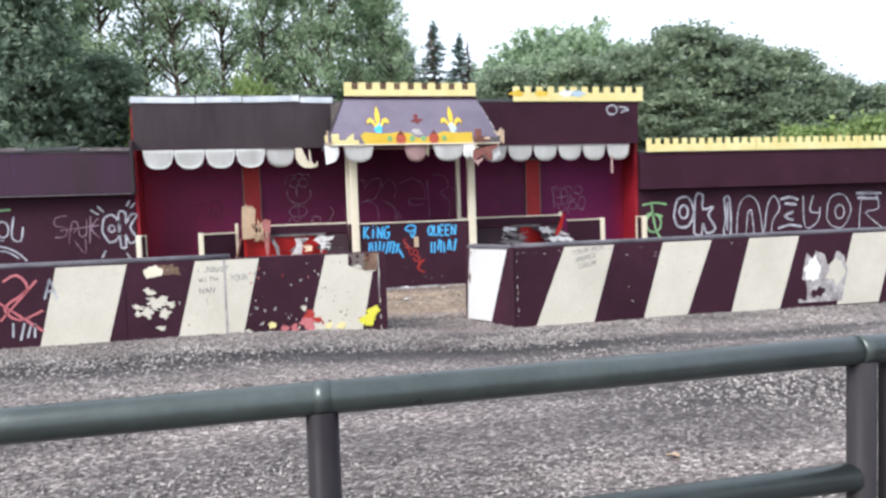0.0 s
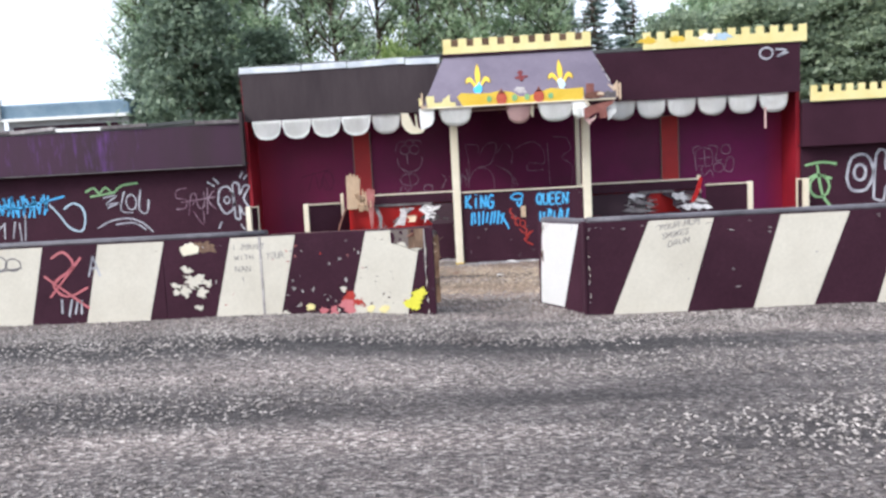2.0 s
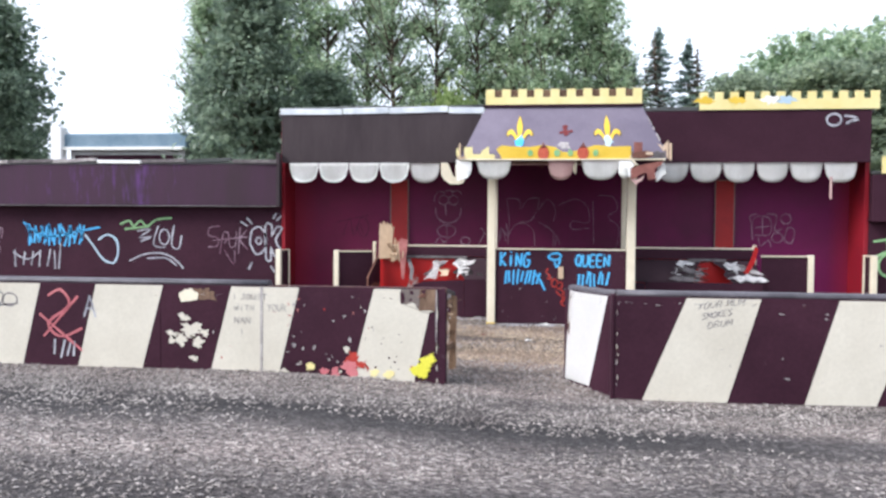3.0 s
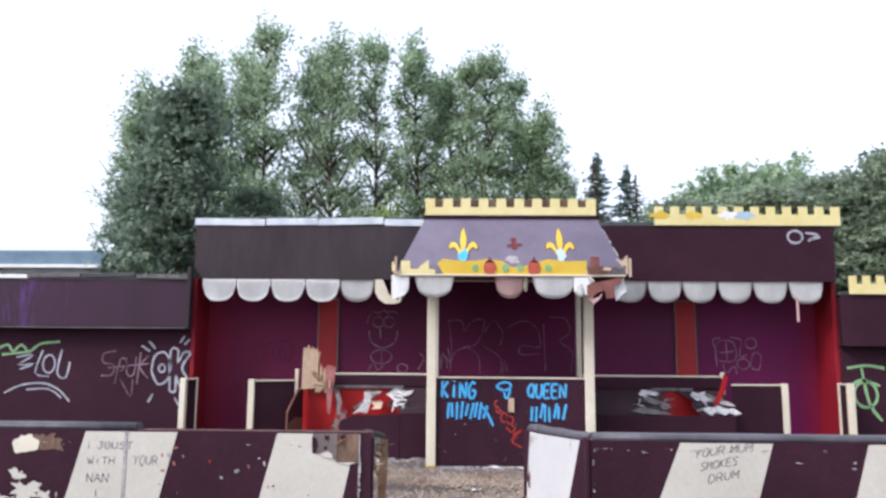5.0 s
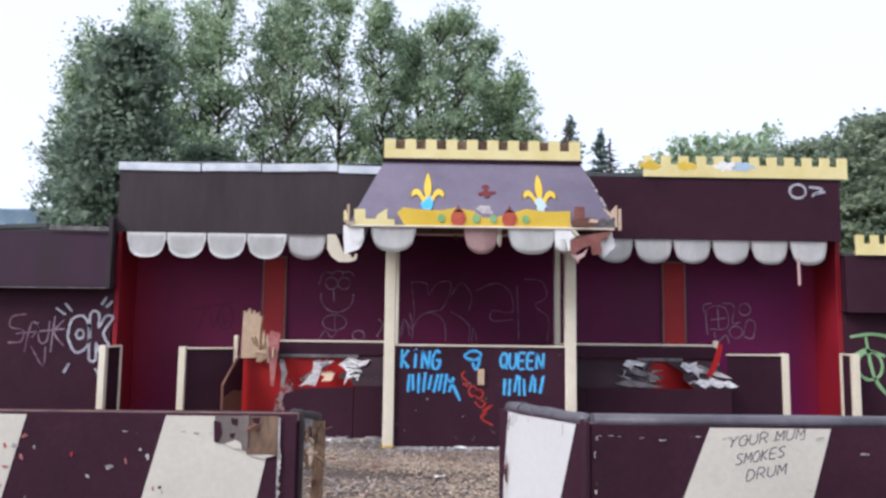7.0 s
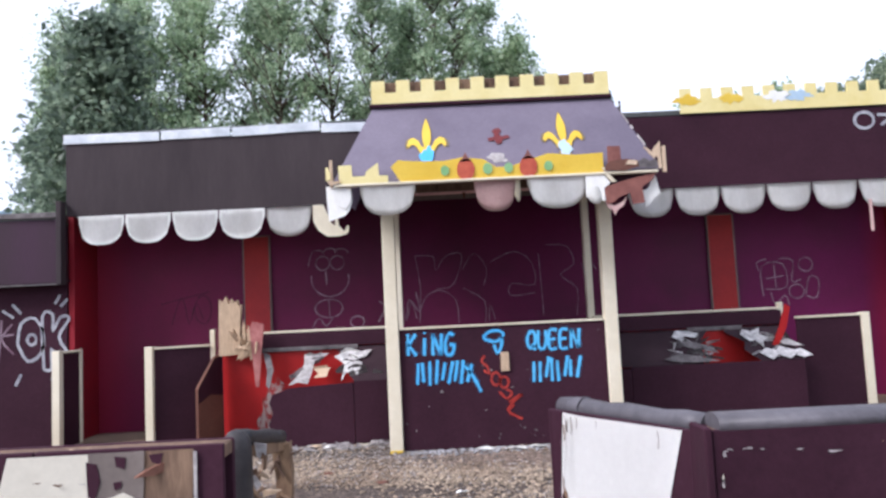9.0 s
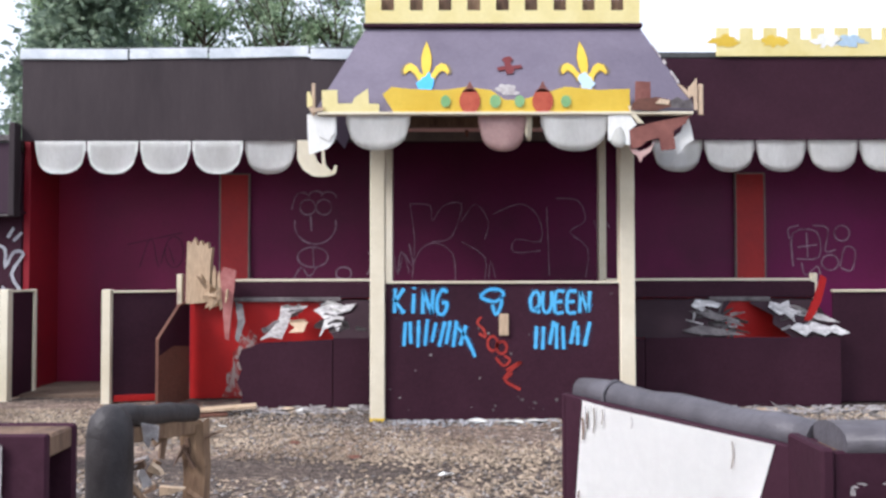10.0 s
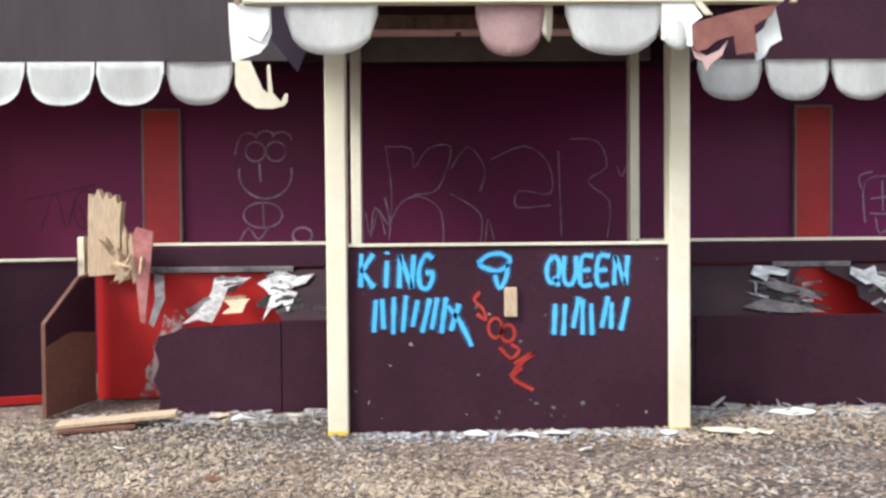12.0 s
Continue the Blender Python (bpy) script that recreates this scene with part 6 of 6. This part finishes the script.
PL, PG = "tall airy grey-green poplar behind the stand", "poplars behind the stand"
for i, (x, y, h, w) in enumerate(((-14.0, 38, 13.2, 2.0), (-11.2, 38.5, 17.0, 2.3), (-9.3, 40, 17.6, 2.2), (-7.6, 38, 18.0, 2.2), (-5.7, 40, 17.6, 2.1), (-4.3, 38.3, 17.6, 2.2),
                                  (-2.4, 38, 17.2, 2.1), (-0.4, 38.4, 17.3, 2.1), (1.5, 39.5, 16.0, 1.9), (3.3, 38, 16.4, 2.1), (5.1, 38.5, 13.2, 1.9), (-12.8, 39.5, 14.6, 2.0), (0.6, 40.5, 16.2, 2.0), (6.6, 38.5, 11.0, 1.7), (-13.6, 38.2, 15.2, 2.0), (4.5, 39.5, 15.8, 2.0), (5.9, 38, 13.8, 1.8), (-10.2, 37.5, 15.8, 1.9), (2.4, 37.8, 16.0, 1.9))):
    plant("poplar", x, y, h, w, PL, "tree", PG, i % 3, i * 1.3)
for i, (x, y, h, w) in enumerate(((-8.8, 31, 12.5, 3.0), (-11.0, 32.5, 8.8, 2.3), (-6.4, 33.0, 8.6, 2.6), (-3.2, 35.5, 6.6, 2.0), (-0.2, 35.5, 6.2, 2.0), (2.8, 35.5, 6.0, 2.0), (5.4, 35.5, 7.0, 1.9))):
    plant("darkconifer", x, y, h, w, "dense dark green conifer behind the stand", "tree", "dark conifers", i % 2, i * 2.1)
plant("lightbush", -0.8, 31, 7.6, 1.3, "small bright green tree among dark conifers", "tree", "", 0)
plant("lightbush", -4.6, 31.5, 6.6, 1.1, "small bright green tree among dark conifers", "tree", "", 0, 1.0)
for i, (x, y, h) in enumerate(((8.4, 38, 10.9), (9.9, 38.5, 10.4), (7.4, 39, 9.6))):
    plant("spruce", x, y, h + 0.3, 3.0, "slim pointed spruce in the distance", "tree", "distant spruces", 0, i)
for i, (x, y, h, w) in enumerate(((22.5, 75, 18.2, 6.0), (27.2, 75, 21.4, 6.5), (32.5, 76, 23.2, 7.0), (38.5, 76, 21.2, 6.5), (17.5, 75, 14.5, 5.0), (32.5, 38, 8.8, 3.6))):
    plant("broadleaf", x, y, h, w, "rounded light green broadleaf tree", "tree", "trees beyond the stand", 0, i * 1.7)
for i, (x, y, h, w) in enumerate(((11.2, 34, 8.0, 2.8), (14.2, 33.5, 8.4, 3.0), (17.4, 34, 9.0, 3.0), (20.2, 33.5, 10.1, 3.3), (23.0, 34, 9.7, 3.3), (25.8, 33.5, 9.0, 3.0), (28.6, 34, 7.8, 2.8), (31.5, 34, 7.4, 2.8), (34.8, 34, 7.6, 3.0), (18.6, 31.5, 6.6, 2.4), (23.6, 31.5, 6.2, 2.4))):
    plant("conifer", x, y, h, w, "broad grey-green cypress beyond the stand", "tree", "cypress row", i % 2, i * 2.3)
for i, (x, y, h) in enumerate(((22.5, 27.5, 4.9), (25.5, 27, 5.2), (28.5, 27.5, 4.9), (31.5, 27, 5.3), (19.6, 28, 4.2), (34.5, 27, 5.0))):
    plant("lightbush", x, y, h, 2.2, "bright green bush above the wing's roof", "bush", "bushes", 0, i * 1.1)
for i, (k, x, y, h, w) in enumerate((("broadleaf", -23.0, 30, 12.0, 3.6), ("darkconifer", -19.6, 31, 8.4, 2.0), ("darkconifer", -21.8, 33, 12.4, 3.4), ("broadleaf", -14.5, 42, 8.0, 3.0), ("darkconifer", -25.5, 27, 8.0, 2.6), ("broadleaf", -15.0, 24.0, 3.2, 2.2))):
    plant(k, x, y, h, w, "dense green tree beyond the wing", "tree", "trees beyond the wing", 0, i * 1.9)

# a far wood closes the horizon
fw = leaf_mesh("far_woods", np.column_stack([rng.uniform(-95, 110, 26000), rng.uniform(58, 72, 26000), np.abs(rng.normal(0, 1, 26000)) % 1.0 * 6.0]), 0.9, LEAF_DARK, up=0.5)
tagged(new("far_woods", fw), "dark distant woods along the horizon", "woods", kind="stuff")

# far building
FB = thing("far_building", (-14.5, 31.5, 0), "low grey building with a blue roof edge", "building")
part("wall", box(-16.4, -11.5, 30.5, 34, -0.05, 4.75), FAR_WALL, FB)
part("roof", box(-16.5, -11.3, 30.2, 34.2, 4.75, 5.35, 0.05), FAR_ROOF, FB, "blue-grey roof edge")
part("gutter", box(-16.5, -11.3, 30.1, 30.19, 4.68, 4.8), OFFWHITE, FB)
part("window_band", box(-16.2, -11.8, 30.47, 30.498, 3.7, 4.5), BLACKISH, FB, "dark strip of windows")
part("pillar", box(-16.95, -16.5, 30.0, 30.4, -0.05, 5.6, 0.02), WHITE, FB, "white end pillar")

# striped gate tower beside the west wing
GT = thing("gate_tower", (-10.2, 17.2, 0), "gate of white and green striped upright poles", "gate")
part("base", box(-10.75, -9.82, 17.0, 17.6, -0.05, 1.95), BLACKISH, GT)
for i in range(5):
    px = -10.66 + 0.29 * i
    po = part("pole", box(px - 0.055, px + 0.055, 16.98, 17.06, 1.95 if px < -9.8 else 3.02, 3.78 - 0.03 * (i % 3), 0.01), CREAM, GT, "cream pole")
    part("pole_edge", box(px + 0.06, px + 0.13, 17.0, 17.05, 1.96 if px < -9.8 else 3.02, 3.7, 0.004), GREEN_PIPE, po)
sprayed("graffiti", bars(-10.4, 1.5, 0.3, 0.3, 3, 0.1, 31) + bars(-10.45, 1.1, 0.3, 0.25, 3, 0.2, 32), 0.05, on_wall(16.995), WHITE_SPRAY, GT.children[0])
LW = thing("low_booth", (-14, 19.5, 0), "low dark booth with a white crenellated edge", "building")
part("wall", box(-18, -10.6, 19.4, 19.5, -0.05, 1.45), BLACKISH, LW)
part("crenellation", prism(crenels(-18, -10.6, 1.35, 1.5, 1.64, 26), 19.34, 19.37), CREAM, LW)

# ---- loose things on the ground ----
pl = thing("broken_plank", (-0.1, 15.3, 0), "broken plank lying on the bark chips", "debris")
part("plank", add_board(bmesh.new(), (-0.52, 15.22, 0.05), (0.28, 15.42, 0.08), 0.03, 0.16), RAWWOOD, pl)
part("plank", add_board(bmesh.new(), (-0.48, 15.16, 0.02), (0.02, 15.30, 0.02), 0.03, 0.10), BROWNWOOD, pl)
for i, (x, y, w, mm) in enumerate(((4.25, 14.95, 0.16, CREAM), (2.85, 14.9, 0.14, OFFWHITE), (2.5, 14.97, 0.1, OFFWHITE), (3.1, 14.95, 0.12, OFFWHITE), (0.75, 15.5, 0.14, OFFWHITE), (0.55, 15.55, 0.1, RAWWOOD), (1.15, 15.6, 0.1, CREAM), (3.2, 14.55, 0.06, OFFWHITE), (0.95, 14.05, 0.07, BROWNWOOD), (1.5, 13.6, 0.07, BROWNWOOD), (5.0, 15.45, 0.2, OFFWHITE), (5.5, 15.5, 0.16, RAWWOOD), (4.5, 14.9, 0.12, CREAM), (3.85, 14.9, 0.1, OFFWHITE), (0.15, 14.7, 0.05, OFFWHITE), (2.2, 13.1, 0.05, OFFWHITE), (2.38, 4.4, 0.06, RAWWOOD))):
    z = ground_z(x, y)
    bm = bmesh.new()
    rr = random.Random(i)
    base = [bm.verts.new((x + w * math.cos(a) * rr.uniform(0.5, 1.2), y + 0.6 * w * math.sin(a) * rr.uniform(0.5, 1.2), z + 0.012 + rr.uniform(0, 0.03))) for a in [2 * math.pi * k / 7 for k in range(7)]]
    bm.faces.new(base)
    bmesh.ops.triangulate(bm, faces=bm.faces[:])
    bmesh.ops.solidify(bm, geom=bm.faces[:], thickness=0.006)
    single("scrap", bm, mm, "torn scrap of laminate or wood on the ground", "litter", "litter")
# splinters and rubble along the foot of the stand
bm = shards(81, 520, -0.6, 7.2, 0.0, 0.025, 15.35, 15.70, 0.12, 0.011, 0.15)
o = single("splinter_litter", bm, TORN, "pale splinters along the foot of the counters", "litter", kind="stuff")

# pebbles at the foot of the middle panel
pb = bmesh.new()
rp = random.Random(4)
for i in range(420):
    px, py = rp.uniform(1.7, 4.0), 15.06 - abs(rp.gauss(0, 0.12))
    r = bmesh.ops.create_icosphere(pb, subdivisions=1, radius=rp.uniform(0.008, 0.022))
    bmesh.ops.transform(pb, matrix=Matrix.Translation((px, py, ground_z(px, py) + 0.006)) @ Matrix.Diagonal((1.2, 0.9, 0.6, 1)), verts=r["verts"])
single("pebbles", pb, PEBBLE, "grey pebbles along the foot of the panel", "pebbles", kind="stuff")

# loose bark chips
def strew(name, n, area, seed, size, material, label):
    """Thin wedge-shaped chips scattered over a stretch of ground, thicker where the ground is paler."""
    q = np.random.default_rng(seed)
    cx = q.uniform(area[0], area[1], n)
    cy = area[2] + (area[3] - area[2]) * q.random(n) ** 0.85
    bands = np.array([noise.noise((0.3 * a, 1.0 * b, 5.0 + seed)) for a, b in zip(cx, cy)])
    keep = bands + q.uniform(-0.35, 0.35, n) > -0.05 + 0.38 * np.exp(-((cy - TRACK_Y + 0.25 * np.sin(cx * 0.9)) / 0.28) ** 2) + 0.42 * np.exp(-((cy - STAND_TRACK_Y + 0.2 * np.sin(cx * 1.1)) / 0.36) ** 2)
    cx, cy = cx[keep], cy[keep]
    n = len(cx)
    cz = np.array([ground_z(a, b) for a, b in zip(cx, cy)])
    ang = q.uniform(0, math.pi, n)
    ln, wd, th = q.uniform(0.007, 0.022, n) * size, q.uniform(0.004, 0.011, n) * size, q.uniform(0.003, 0.008, n)
    ax = np.column_stack([np.cos(ang), np.sin(ang), q.uniform(-0.35, 0.35, n)]) * ln[:, None]
    bx = np.column_stack([-np.sin(ang), np.cos(ang), np.zeros(n)]) * wd[:, None]
    c = np.column_stack([cx, cy, cz + 0.006])
    top = c + np.column_stack([np.zeros(n), np.zeros(n), th * 2])
    v = np.stack([c - ax - bx, c + ax - bx * 0.6, c + ax + bx, c - ax * 0.8 + bx, top], axis=1)
    i = np.arange(n * 5).reshape(n, 5)
    f = np.concatenate([i[:, [0, 1, 4]], i[:, [1, 2, 4]], i[:, [2, 3, 4]], i[:, [3, 0, 4]]])
    me = bpy.data.meshes.new(name)
    me.from_pydata(v.reshape(-1, 3).tolist(), [], f.tolist())
    me.materials.append(material)
    tagged(new(name, me), label, "bark chips", kind="stuff")


strew("bark_chips", 100000, (-6, 9.5, 1.0, 15.6), 3, 1.1, CHIPS, "loose grey-brown bark chips strewn over the ground")
strew("fresh_bark_chips", 44000, (-3, 8.0, 11.2, 15.7), 8, 1.5, FRESH, "fresh tan bark chips in front of the stand")
strew("scattered_bark_chips", 12000, (-6, 9.5, 7.9, 9.4), 11, 1.1, CHIPS, "pale bark chips along the barrier")
